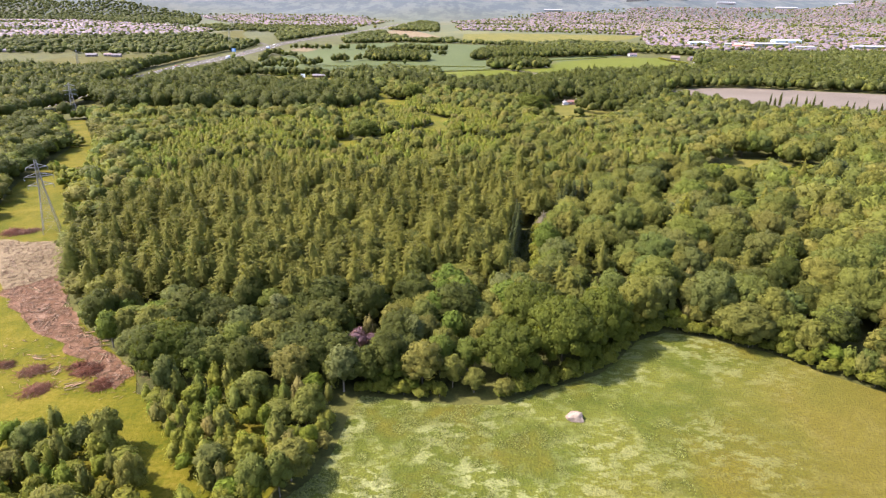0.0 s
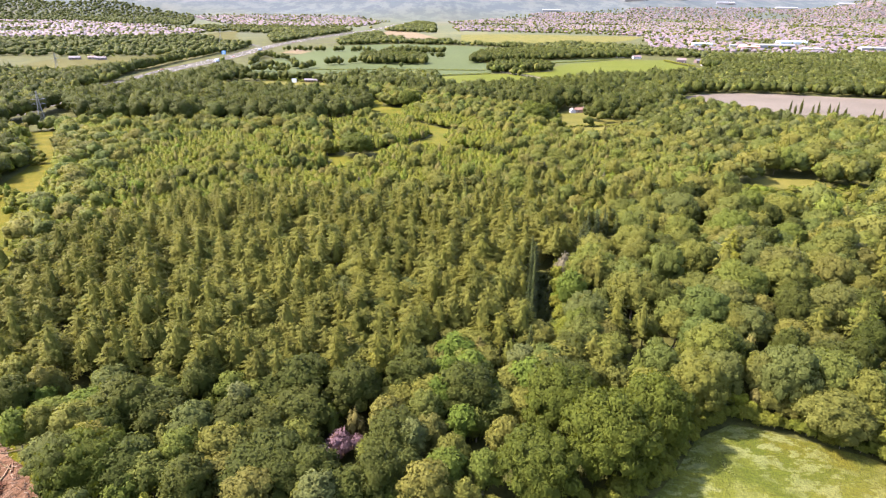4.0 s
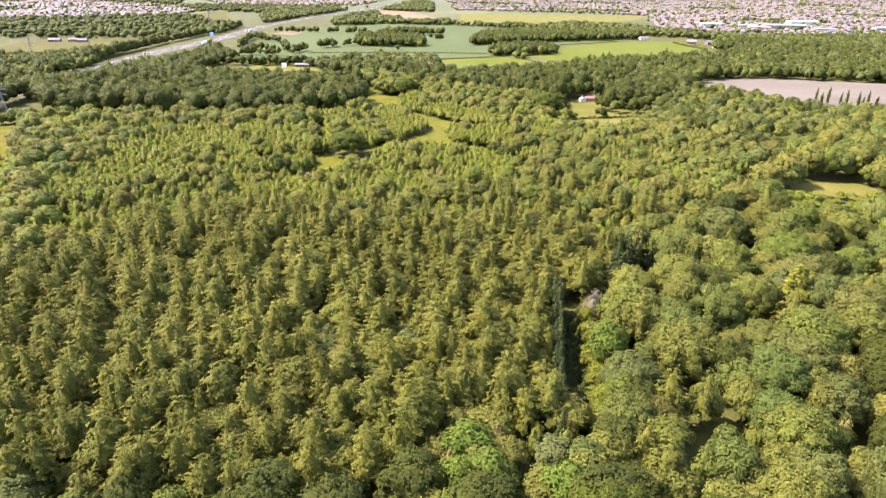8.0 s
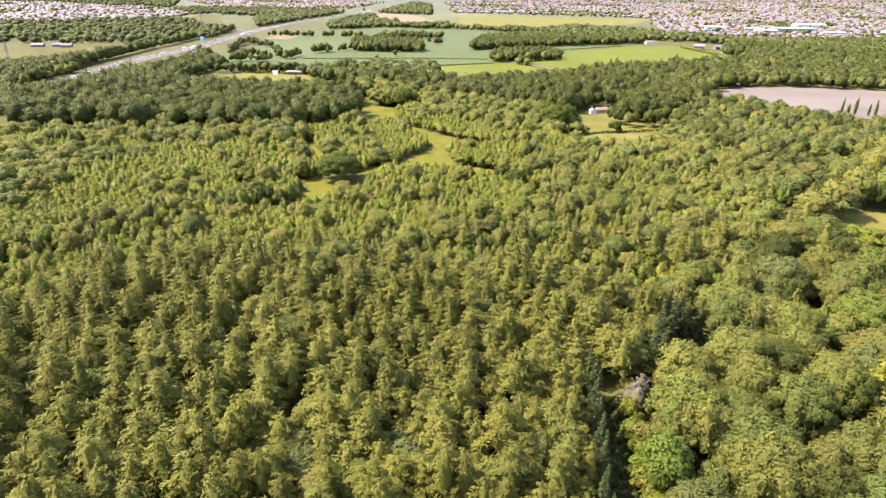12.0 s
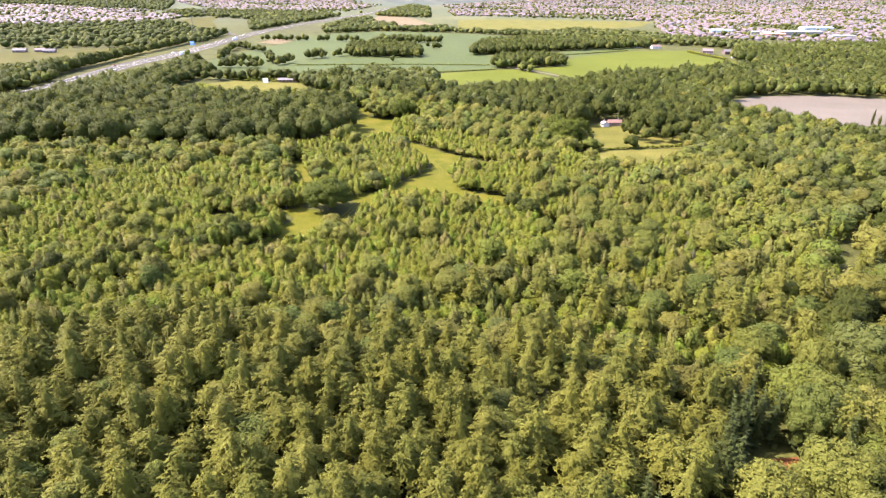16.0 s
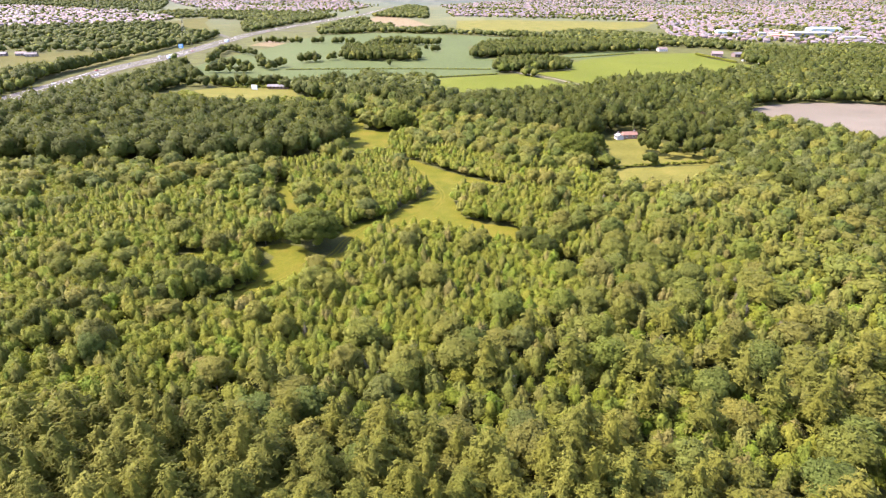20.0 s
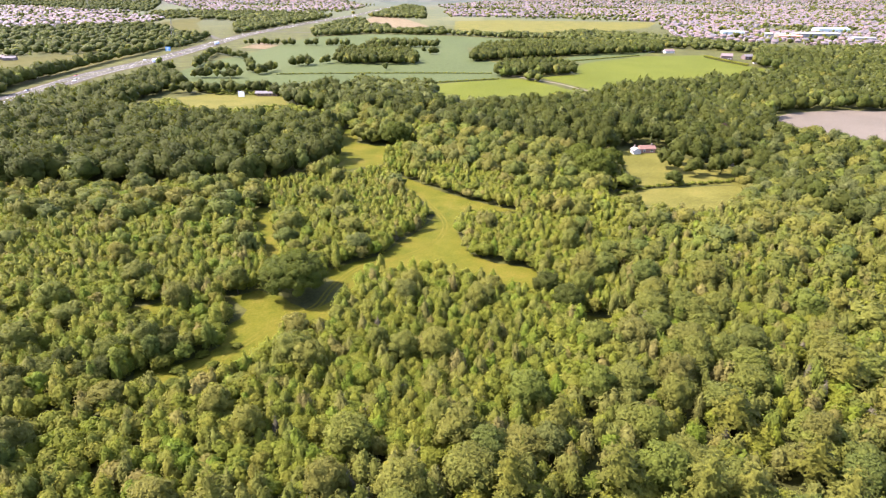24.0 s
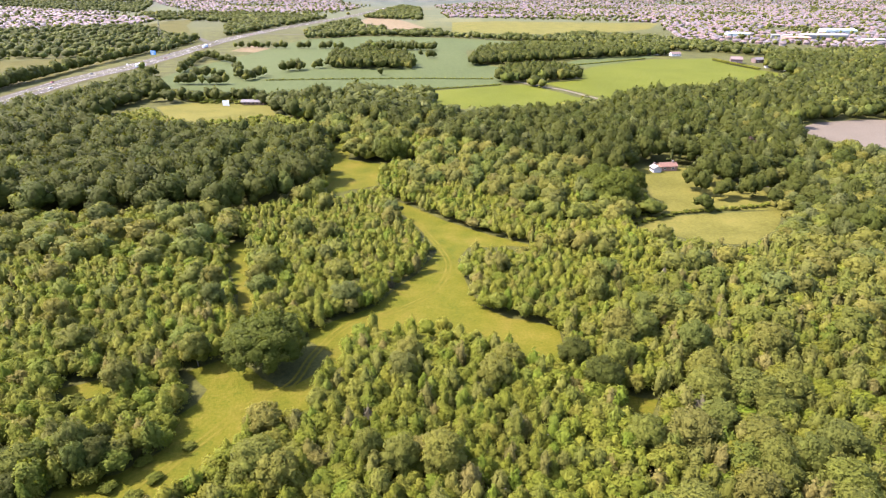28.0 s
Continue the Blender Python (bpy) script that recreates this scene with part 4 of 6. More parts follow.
# spinneys and hedgerow trees on the farmland
for pts in ([(99, 889), (150, 892), (188, 909), (200, 955), (150, 978), (115, 960)], [(83, 1019), (220, 1078), (376, 1128), (400, 1200), (300, 1215), (197, 1243), (116, 1158)],
            [(-84, 1010), (-20, 992), (19, 990), (12, 1100), (-30, 1150), (-83, 1130)], [(-130, 974), (-112, 976), (-104, 1003), (-122, 1000)], [(-54, 1204), (54, 1194), (56, 1212), (-52, 1226)]):
    plant(pts, 8, {"oak_tree": 4, "sycamore_tree": 1}, 47, (0.8, 1.15), (0.8, 1.1), keep_out=False, last=False)
for x0, y0, x1, y1, n in ((-366, 800, -368, 900, 12), (-366, 905, -360, 1045, 18), (-357, 1050, -346, 1180, 16), (-344, 1190, -330, 1350, 16)):
    for k in range(n):
        lone("oak_tree" if k % 3 else "sycamore_tree", x0 + (x1 - x0) * (k + 0.3 * math.sin(k * 5)) / n, y0 + (y1 - y0) * k / n, 0.8 + 0.16 * (k % 4), 1.0 + 0.15 * (k % 3), k / n)
# hedgerow oaks between the small fields
for x0, y0, x1, y1, n in ((-236, 961, -249, 1058, 9), (-249, 1058, -254, 1116, 6), (-254, 1116, -197, 1046, 8), (-218, 940, -183, 939, 6), (-218, 892, -161, 890, 9), (-182, 991, -160, 912, 7),
                          (-156, 908, -141, 954, 5), (-267, 941, -255, 953, 3), (-97, 1003, -90, 1008, 2), (-240, 1238, -160, 1230, 10), (-150, 1229, -128, 1227, 4), (-118, 1226, -78, 1220, 7), (38, 1106, 53, 1105, 3)):
    for k in range(n):
        lone("oak_tree" if k % 4 else "sycamore_tree", x0 + (x1 - x0) * (k + 0.35 * math.sin(k * 5 + x0)) / n, y0 + (y1 - y0) * (k + 0.35 * math.sin(k * 5 + x0)) / n, (0.62 if k % 4 else 0.8) + 0.09 * (k * 3 % 5), 0.85 + 0.13 * (k * 2 % 4), (k * 0.37) % 1)
for k in range(13):
    lone("oak_tree", -206 + 7.4 * k, 800 + 5 * math.sin(k * 2.3), 0.75 + 0.08 * (k % 4), 0.9 + 0.1 * (k % 3), (k * 0.37) % 1)
for x, y in ((-20, 950), (10, 1160), (-70, 1000), (30, 1130)):
    lone("oak_tree", x, y, 0.7, 0.7, 0.3)
# poplars by the ploughed field, the great tree on the ride and others that stand alone
for k, (x, y) in enumerate(((336, 577), (338, 573), (341, 569), (350, 566), (353, 564), (358, 557), (361, 555), (363, 553), (368, 549), (377, 528), (380, 523), (383, 520), (388, 518), (395, 515), (398, 514), (402, 513))):
    lone("poplar_tree", x, y, (0.95, 0.7, 1.1, 0.8, 1.0)[k % 5], 0.85 + 0.12 * (k % 3), k / 16)
lone("great_oak", -35.5, 399.5, 1.12, 1.1, 0.2)
lone("great_oak", -5, 599, 1.35, 0.9, 0.1)
for x, y, up, wide in ((97, 522, 1.45, 1.1), (93, 536, 1.4, 1.0), (108, 533, 1.3, 0.7)):
    lone("great_oak", x, y, up, wide, 0.6)
for x, y, up, wide in ((147, 541, 0.95, 0.85), (152, 532, 0.75, 0.7), (144, 549, 0.9, 0.8), (155, 555, 1.3, 1.25), (163, 551, 1.2, 1.1), (157, 536, 0.8, 0.65), (165, 532, 0.95, 0.75), (171, 534, 0.95, 0.8), (172, 521, 0.7, 0.65), (170, 560, 1.3, 1.1), (177, 556, 1.2, 1.0), (131, 595, 1.05, 0.9), (139, 597, 1.2, 1.0), (148, 598, 1.1, 0.9), (156, 596, 1.2, 1.0), (164, 592, 1.1, 1.0), (126, 582, 0.9, 0.8), (181, 542, 1.0, 0.95), (183, 526, 0.9, 1.15), (137, 518, 0.62, 0.85), (126, 590, 1.0, 0.8), (171, 560, 1.2, 1.0)):
    lone("oak_tree", x, y, up, wide, (x * 0.31) % 1)
lone("oak_tree", 47, 383, 0.75, 0.9, 0.1)
lone("oak_tree", 43, 393, 0.7, 0.8, 0.4)
for x, y, up, wide in ((-62, 361, 1.3, 1.5), (-61, 388, 0.9, 1.1), (-72, 367, 1.1, 1.4), (-66, 392, 1.1, 1.6), (-75, 383, 1.2, 1.5), (112, 514, 1.3, 1.8), (117, 517, 1.1, 1.4), (140, 520, 0.9, 1.3)):
    lone("shrub", x, y, up, wide, (x * 0.37) % 1)
for x, y, up in ((166, 541, 0.6), (171, 536, 0.55), (163, 546, 0.65), (176, 547, 0.6), (152, 590, 0.75), (158, 592, 0.8), (130, 588, 0.6)):
    lone("spruce_tree", x, y, up, 1.1, (x * 0.37) % 1)
for k, (x, y) in enumerate(((58, 238), (60, 243), (63, 248), (67, 250.5), (71, 251.5), (75, 251.5), (79.5, 250), (82, 246), (61, 239.5), (57, 233), (83, 241))):
    lone("spruce_tree", x, y, 0.82 + 0.06 * (k % 4), 1.15 + 0.1 * (k % 3), (k * 0.37) % 1)
lone("copper_beech", 206, 606, 1.15, 1.0)
lone("golden_conifer", 104, 221, 1.25, 2.1)
lone("golden_conifer", 111, 226, 0.95, 1.5)
lone("lime_tree", 45.5, 200, 1.35, 1.2)
for k in range(26):
    u = k / 25 * 4
    (x0, y0), (x1, y1) = (((35.5, 172), (39, 184)), ((39, 184), (41.5, 197)), ((41.5, 197), (44.5, 212)), ((44.5, 212), (47.5, 229)))[min(3, int(u))]
    f = u - min(3, int(u))
    lone("sallow_tree" if k % 3 else "shrub", x0 + (x1 - x0) * f + 1.6 * (k % 2), y0 + (y1 - y0) * f, (0.85 if k % 3 else 1.3) + 0.1 * (k % 4), 0.8 + 0.1 * (k % 3), (k * 0.37) % 1)
for x, y, up, wide in ((41.5, 175, 0.95, 1.0), (44, 184, 1.0, 1.0), (46.5, 191, 1.05, 0.95), (49.5, 209, 1.05, 1.0), (53, 217, 1.0, 1.0), (57, 227, 0.9, 0.9)):
    lone("sycamore_tree", x, y, up, wide, (x * 0.37) % 1)
lone("lime_tree", 9, 168, 1.15, 1.2)
lone("lime_tree", 70, 330, 0.8, 0.8)
for x, y, up, wide in ((61, 231, 0.7, 0.8), (68, 229, 0.62, 0.85), (74, 231.5, 0.6, 0.8)):
    lone("sycamore_tree", x, y, up, wide, (x * 0.37) % 1)
lone("bare_tree", 49, 224, 0.9, 1.1)
lone("bare_tree", 66, 372, 0.6, 0.8)
for x, y, up, wide in ((-16, 140, 1.7, 1.2), (-19, 138, 1.4, 1.0), (-13, 141, 1.3, 0.9)):
    lone("rhododendron", x, y, up, wide)
for x, y, up, wide in ((62, 361, 1.7, 1.3), (66, 355, 2.0, 1.9), (71, 351, 2.1, 1.7), (65, 351, 1.9, 1.5), (76, 353, 1.8, 1.4), (63, 318, 1.8, 1.4)):
    lone("yellow_bush", x, y, up, wide)
for k in range(26):
    lone("yellow_bush", 412 + 10 * k / 25, 1068 - 91 * k / 25, 1.0, 1.1)
HEAPS = ((-96, 132, 1.7), (-86, 134, 1.3), (-82, 132, 1.6), (-77, 126, 1.4), (-91, 124, 1.7), (-104, 135, 1.0), (-160, 230, 2.2), (-154, 231, 1.8))
for k, (x, y, wide) in enumerate(HEAPS):
    lone("brush_heap", x, y, 0.8 + 0.1 * (k % 4), wide, k / 10)
    lone("brush_heap", x + 2.5 * math.sin(k * 2.3), y + 0.8 * math.cos(k * 5), 0.6, wide * 0.7, k / 10)
# scrub creeping into the cleared strip
TAKEN_SAVED, TAKEN[:] = TAKEN[:], []
for number, pts in enumerate(([(-214, 396), (-208, 380), (-218, 374), (-238, 415)], [(-198, 327), (-172, 312), (-155, 282), (-172, 290)], [(-151, 245), (-142, 252), (-153, 278), (-154, 264)])):
    plant(pts, 3.4, {"sallow_tree": 4, "shrub": 3, "birch_tree": 2}, 150 + number, (0.5, 0.9), (0.7, 1.2), keep_out=False, bare=0.1)
TAKEN[:] = TAKEN_SAVED
# dark oaks along the far side of the plantation ride
for k in range(46):
    u = k / 45 * 4
    (x0, y0), (x1, y1) = [((-58, 366), (-76, 355)), ((-76, 355), (-98, 341)), ((-98, 341), (-120, 325)), ((-120, 325), (-146, 306))][min(3, int(u))]
    kind, size = (("sallow_tree", 1.3), ("oak_tree", 0.62), ("sycamore_tree", 0.72), ("oak_tree", 0.55), ("birch_tree", 1.1))[(k * 3 + k // 6) % 5]
    lone(kind, x0 + (x1 - x0) * (u - min(3, int(u))) - 4 * (k % 2), y0 + (y1 - y0) * (u - min(3, int(u))) + 5 * (k % 2), size * (0.9 + 0.08 * (k % 5)), size * (0.85 + 0.08 * (k % 4)), (k * 0.37) % 1)
# low scrub at the foot of the ride
for x, y, up, wide in ((-57, 352, 0.7, 1.2), (-52, 356, 0.5, 1.0), (-60, 372, 1.0, 1.5), (-57, 377, 0.8, 1.2), (-54, 366, 0.35, 0.9), (-50, 361, 0.4, 0.8), (-46, 370, 0.3, 0.7), (-58, 359, 0.5, 0.9)):
    lone("shrub", x, y, up, wide, (x * 0.53) % 1)
# the thicket's ragged front beside the ride
for k, (x, y) in enumerate(((-20, 384), (-19, 393), (-15, 402), (-12, 408), (-9, 413), (-8, 408), (-6, 406), (-2, 408), (2, 411), (6, 409), (11, 412), (15, 407), (19, 404), (23, 401), (27, 399),
                            (-13, 401), (-10, 404), (-7, 401), (-3, 402), (2, 404), (6, 403), (11, 405), (16, 402), (20, 399), (24, 396), (-15, 396), (-10, 397), (-4, 397), (3, 398), (9, 399), (14, 397), (18, 395))):
    lone("birch_tree" if k % 3 else "sallow_tree", x, y, 0.8 + 0.06 * (k % 5), 0.85 + 0.1 * (k % 4), (k * 0.29) % 1)
# dead saplings in the thickets
g = np.random.default_rng(77)
for k in range(60):
    x, y = g.uniform(-110, 150), g.uniform(312, 520)
    if not any(inside(p, x, y + d) for p in TAKEN[:OPEN] for d in (-4, 0, 5, 10, 15)):
        lone("bare_tree", x, y, g.uniform(0.45, 0.62), g.uniform(0.35, 0.6), g.uniform())
# undergrowth along the head of the hay field
for x0, y0, x1, y1 in ((19, 118, 45, 129), (45, 129, 60, 145), (60, 145, 70, 150), (70, 150, 81, 145), (81, 145, 93, 137), (93, 137, 116, 117), (116, 117, 150, 92), (-14, 121, 6, 119)):
    n = int(math.hypot(x1 - x0, y1 - y0) / 1.7)
    for k in range(n):
        lone("shrub", x0 + (x1 - x0) * k / n + 0.7 * math.sin(k * 7), y0 + (y1 - y0) * k / n + 0.9 + 0.9 * math.sin(k * 3), 0.7 + 0.2 * (k % 4), 0.8 + 0.15 * (k % 3), (k * 0.37) % 1)
for x0, y0, x1, y1 in ((62, 150, 70, 154), (70, 154, 83, 149), (83, 149, 95, 141), (95, 141, 118, 121), (118, 121, 152, 96)):
    n = int(math.hypot(x1 - x0, y1 - y0) / 3.4)
    for k in range(n):
        lone(("sycamore_tree", "sallow_tree", "aspen_tree")[k % 3], x0 + (x1 - x0) * k / n, y0 + (y1 - y0) * k / n + 0.8 * math.sin(k * 3), (0.55, 0.9, 0.7)[k % 3] + 0.06 * (k % 4), (0.75, 1.1, 0.95)[k % 3], (k * 0.37 + x0 * 0.11) % 1)
# hedges between the fields
for x0, y0, x1, y1 in ((-135, 914, -62, 920), (-62, 920, 32, 921), (32, 921, 100, 916), (31, 853, 103, 879), (192, 1012, 330, 1090), (101, 502, 125, 515), (125, 515, 154, 519), (154, 519, 174, 523)):
    n = int(math.hypot(x1 - x0, y1 - y0) / 3.2)
    for k in range(n):
        lone("shrub", x0 + (x1 - x0) * k / n, y0 + (y1 - y0) * k / n + 0.6 * math.sin(k * 3), 0.35 + 0.12 * (k % 3), 0.8, (k * 0.37) % 1)
# trees among the houses; the pale willow share imitates haze
for number, pts in enumerate(([(480, 1330), (640, 1240), (780, 1180), (1300, 1320), (1900, 2200), (2300, 3300), (700, 3300), (150, 2900), (120, 2000), (640, 1800), (560, 1600)], [(-740, 1470), (-570, 1640), (-560, 1846), (-725, 2180), (-1287, 2500), (-2000, 2500), (-1900, 1700), (-1000, 1400)],
                              [(-600, 2230), (-200, 2110), (-100, 2700), (-250, 3100), (-1000, 3050)])):
    plant(pts, 25, {"willow_tree": 3, "sycamore_tree": 3, "oak_tree": 1.5}, 81 + number, (0.45, 0.85), (0.8, 1.3), keep_out=False, last=False, bare=0.3)
# belts between farmland and town; grey-green willows mixed in to imitate haze
plant([(-160, 1376), (-60, 1445), (95, 1410), (225, 1330), (400, 1200), (520, 1110), (560, 1190), (480, 1320), (420, 1420), (350, 1465), (213, 1490), (107, 1525), (0, 1500), (-150, 1450)], 11, {"oak_tree": 4, "willow_tree": 3, "sycamore_tree": 1.5}, 53, (0.6, 1.0), (1.1, 1.6), bare=0.15)
plant([(-170, 1450), (-38, 1457), (-22, 1560), (-70, 1640), (-95, 1850), (-150, 1840), (-200, 1700)], 11, {"oak_tree": 4, "willow_tree": 3, "sycamore_tree": 1.5}, 59, (0.6, 1.0), (1.2, 1.6), bare=0.3)
plant([(-360, 1120), (-490, 1090), (-800, 1100), (-900, 1450), (-600, 1640), (-530, 1640), (-410, 1460), (-330, 1390), (-320, 1200)], 11, {"oak_tree": 4, "willow_tree": 3, "sycamore_tree": 1, "shrub": 2}, 61, (0.5, 1.0), (0.9, 1.6), bare=0.42)
plant([(-500, 1920), (-470, 1700), (-370, 1480), (-310, 1400), (-230, 1750), (-180, 1980), (-300, 2100)], 12, {"oak_tree": 4, "willow_tree": 3, "sycamore_tree": 1.5}, 67, (0.6, 1.0), (1.2, 1.7), bare=0.2)
plant([(-150, 2100), (-60, 1960), (60, 1900), (80, 2500), (20, 2700)], 13, {"oak_tree": 4, "willow_tree": 3, "sycamore_tree": 1.5}, 71, (0.7, 1.0), (1.2, 1.7), bare=0.1)
# far woods on the rising ground, greyed with willows in place of haze
plant([(-2300, 2520), (-1290, 2510), (-735, 2190), (-1000, 3060), (-1500, 3300), (-2300, 3100)], 21, {"oak_tree": 4, "willow_tree": 3}, 74, (0.6, 1.0), (1.2, 2.0), keep_out=False, last=False, bare=0.2)
plant([(-570, 1850), (-500, 1930), (-300, 2110), (-200, 2110), (-340, 2180), (-580, 2240), (-725, 2170)], 15, {"oak_tree": 5, "sycamore_tree": 2}, 72, (0.5, 0.9), (1.0, 1.6), bare=0.2)


def foliage(level, kind, rows, name, label):
    """Many trees as one mesh."""
    shape, th, tr, leaves, words = KINDS[kind]
    rows = np.array(rows)
    vs, fs, ns, tints, n = [], [], [], [], 0
    which = (np.arange(len(rows)) * 7) % VARIANTS
    z = height(rows[:, 0], rows[:, 1])
    for k in range(VARIANTS):
        sel = rows[which == k]
        if not len(sel):
            continue
        v, f, soft = CROWNS[kind, level, k]
        c, s = np.cos(sel[:, 5])[:, None], np.sin(sel[:, 5])[:, None]
        x = (v[:, 0] * c - v[:, 1] * s) * sel[:, 3:4] + sel[:, 0:1]
        y = (v[:, 0] * s + v[:, 1] * c) * sel[:, 3:4] + sel[:, 1:2]
        zz = (v[:, 2] * (1.13 if level > 2 else 1.0) - (0.15 * th if level > 2 else 0)) * sel[:, 2:3] + z[which == k][:, None]
        vs.append(np.stack([x, y, zz], -1).reshape(-1, 3))
        ns.append(np.stack([soft[:, 0] * c - soft[:, 1] * s, soft[:, 0] * s + soft[:, 1] * c, soft[:, 2] + 0 * c], -1).reshape(-1, 3))
        fs.append((f[None] + (np.arange(len(sel)) * len(v))[:, None, None]).reshape(-1, 3) + n)
        tints.append(np.repeat(sel[:, 4], len(f)))
        n += len(sel) * len(v)
    ob = new(name, arrays(name, np.concatenate(vs), np.concatenate(fs), [leaves], None, np.concatenate(tints), np.concatenate(ns)))
    return tagged(ob, label, "woodland", kind="stuff")


def single(kind, row):
    shape, th, tr, leaves, words = KINDS[kind]
    x, y, up, wide, tint, turn = row
    k = int(abs(x * 13 + y * 7)) % VARIANTS
    crown, trunk = TRUNKS[kind, k]
    ob = new(kind)
    ob.matrix_world = Matrix.Translation((x, y, float(height(x, y)))) @ Matrix.Rotation(turn, 4, "Z") @ Matrix.Diagonal((wide, wide, up, 1))
    tagged(ob, words, "brush heap" if "heap" in kind else "bush" if kind in ("shrub", "rhododendron", "yellow_bush") else "tree", kind.replace("_tree", "") + " trees along the flight line")
    for name, me in (("crown", crown),) if kind == "brush_heap" else (("trunk", trunk), ("crown", crown)):
        new(name.replace("crown", "brushwood") if kind == "brush_heap" else name, me).parent = ob


SINGLES = {"copper_beech": 10, "ash_tree": 120, "aspen_tree": 130, "sallow_tree": 200, "larch_tree": 290, "great_oak": 40, "spruce_tree": 40, "birch_tree": 295, "oak_tree": 140, "sycamore_tree": 290, "willow_tree": 160, "poplar_tree": 60, "shrub": 260, "golden_conifer": 50, "lime_tree": 50, "bare_tree": 80, "rhododendron": 50, "yellow_bush": 60, "brush_heap": 60}
STANDS = {"ash_tree": "wide broadleaf trees", "aspen_tree": "aspens", "sallow_tree": "sallows", "larch_tree": "larches", "spruce_tree": "spruces", "birch_tree": "birches", "oak_tree": "oaks", "sycamore_tree": "broadleaf trees", "willow_tree": "willows", "poplar_tree": "poplars", "shrub": "bushes", "yellow_bush": "yellow hedge"}
for kind, rows in PLANTED.items():
    rows.sort(key=lambda q: math.hypot(q[0] * 0.8, max(0, q[1] - 366)))
    for row in rows[:SINGLES[kind]]:
        single(kind, row)
    rest = {1: [], 2: [], 3: [], 4: []}
    for q in rows[SINGLES[kind]:]:
        d = math.hypot(q[0] * 0.8, max(0, q[1] - 356))
        rest[1 if d < 100 else 2 if d < 350 else 3 if d < 800 else 4].append(q)
    for level, some in rest.items():
        if some:
            ob = foliage(level, kind, some, STANDS[kind].replace(" ", "_"), "dense stand of " + STANDS[kind] + (" near by", " farther off", " in the distance", " round the far town")[level - 1])


# ---- the motorway ----
def ribbon(name, line, offset, width, material, lift, label, category, parent=None):
    """A strip along a line, shifted sideways by offset."""
    pts = [Vector((*p, 0)) for p in line]
    fine = []
    for k in range(len(pts) - 1):
        p0, p1, p2, p3 = pts[max(0, k - 1)], pts[k], pts[k + 1], pts[min(len(pts) - 1, k + 2)]
        for j in range(6):
            t = j / 6
            fine.append(0.5 * (2 * p1 + (p2 - p0) * t + (2 * p0 - 5 * p1 + 4 * p2 - p3) * t * t + (3 * p1 - p0 - 3 * p2 + p3) * t**3))
    fine.append(pts[-1])
    bm = bmesh.new()
    last = None
    for k, p in enumerate(fine):
        d = (fine[min(k + 1, len(fine) - 1)] - fine[max(k - 1, 0)]).normalized()
        side = Vector((d.y, -d.x, 0))
        pair = []
        for o in (offset - width / 2, offset + width / 2):
            q = p + side * o
            pair.append(bm.verts.new((q.x, q.y, float(height(q.x, q.y)) + lift)))
        if last:
            bm.faces.new((last[0], last[1], pair[1], pair[0]))
        last = pair
    bm.normal_update()
    bmesh.ops.reverse_faces(bm, faces=[f for f in bm.faces if f.normal.z < 0])
    if parent:
        return part(name, bm, material, parent, label)
    me = bpy.data.meshes.new(name)
    bm.to_mesh(me)
    bm.free()
    me.materials.append(material)
    return tagged(new(name, me), label, category, kind="structure")


ribbon("verge", ROADLINE, 0, 33, DRY, 0.16, "dry grass verges of the motorway", "verge")
road = ribbon("road", ROADLINE, 0, 27, ASPHALT, 0.3, "wide pale grey motorway with two carriageways", "road")
ribbon("central_reservation", ROADLINE, 0, 3.4, DRY, 0.4, "dry grass strip", "", road)
for o in (-10.4, -2.2, 2.2, 10.4):
    ribbon("edge_line", ROADLINE, o, 0.16, PAINT, 0.42, "white painted line", "", road)
SLIP = [(-262, 1490), (-215, 1478), (-180, 1470), (-120, 1480), (-60, 1510), (-20, 1560), (-40, 1640), (-90, 1720)]
ribbon("slip_road", SLIP, 0, 11, ASPHALT, 0.35, "pale grey slip road off the motorway", "road")
ribbon("slip_road", [(-310, 1330), (-345, 1400), (-380, 1440), (-420, 1430), (-470, 1400)], 0, 10, ASPHALT, 0.35, "pale grey slip road off the motorway", "road")
patch("bare_ground", [(-60, 1560), (20, 1540), (60, 1650), (10, 1900), (-70, 2050), (-95, 1850)], PALE, "pale bare ground beside the junction", lift=0.25, wobble=4, step=60)
patch("bare_ground", [(-240, 1190), (-200, 1170), (-190, 1225), (-225, 1270)], PALE, "pale yard beside the motorway", lift=0.25, wobble=2, step=60)
ribbon("farm_track", [(112, 905), (125, 890), (140, 868), (157, 843), (168, 815), (176, 796), (189, 762), (196, 745)], 0, 4.2, GRAVEL, 0.4, "pale gravel track across the pasture", "track")
for side in (-0.8, 0.8):
    ribbon("wheel_track", [(-56, 352), (-50, 362), (-42, 375), (-37, 383), (-28, 391), (-24, 404), (-16, 419), (-2, 427), (10, 440), (16, 460), (14, 480), (6, 510)], side, 0.7, WORN, 0.16, "faint worn wheel track in the grass ride", "track")


def barrier():
    ob = new("crash_barrier")
    tagged(ob, "grey steel crash barrier in the central reservation", "barrier")
    for o in (-1.0, 1.0):
        ribbon("rail", ROADLINE, o, 0.15, STEEL, 1.05, "", "", ob)


barrier()


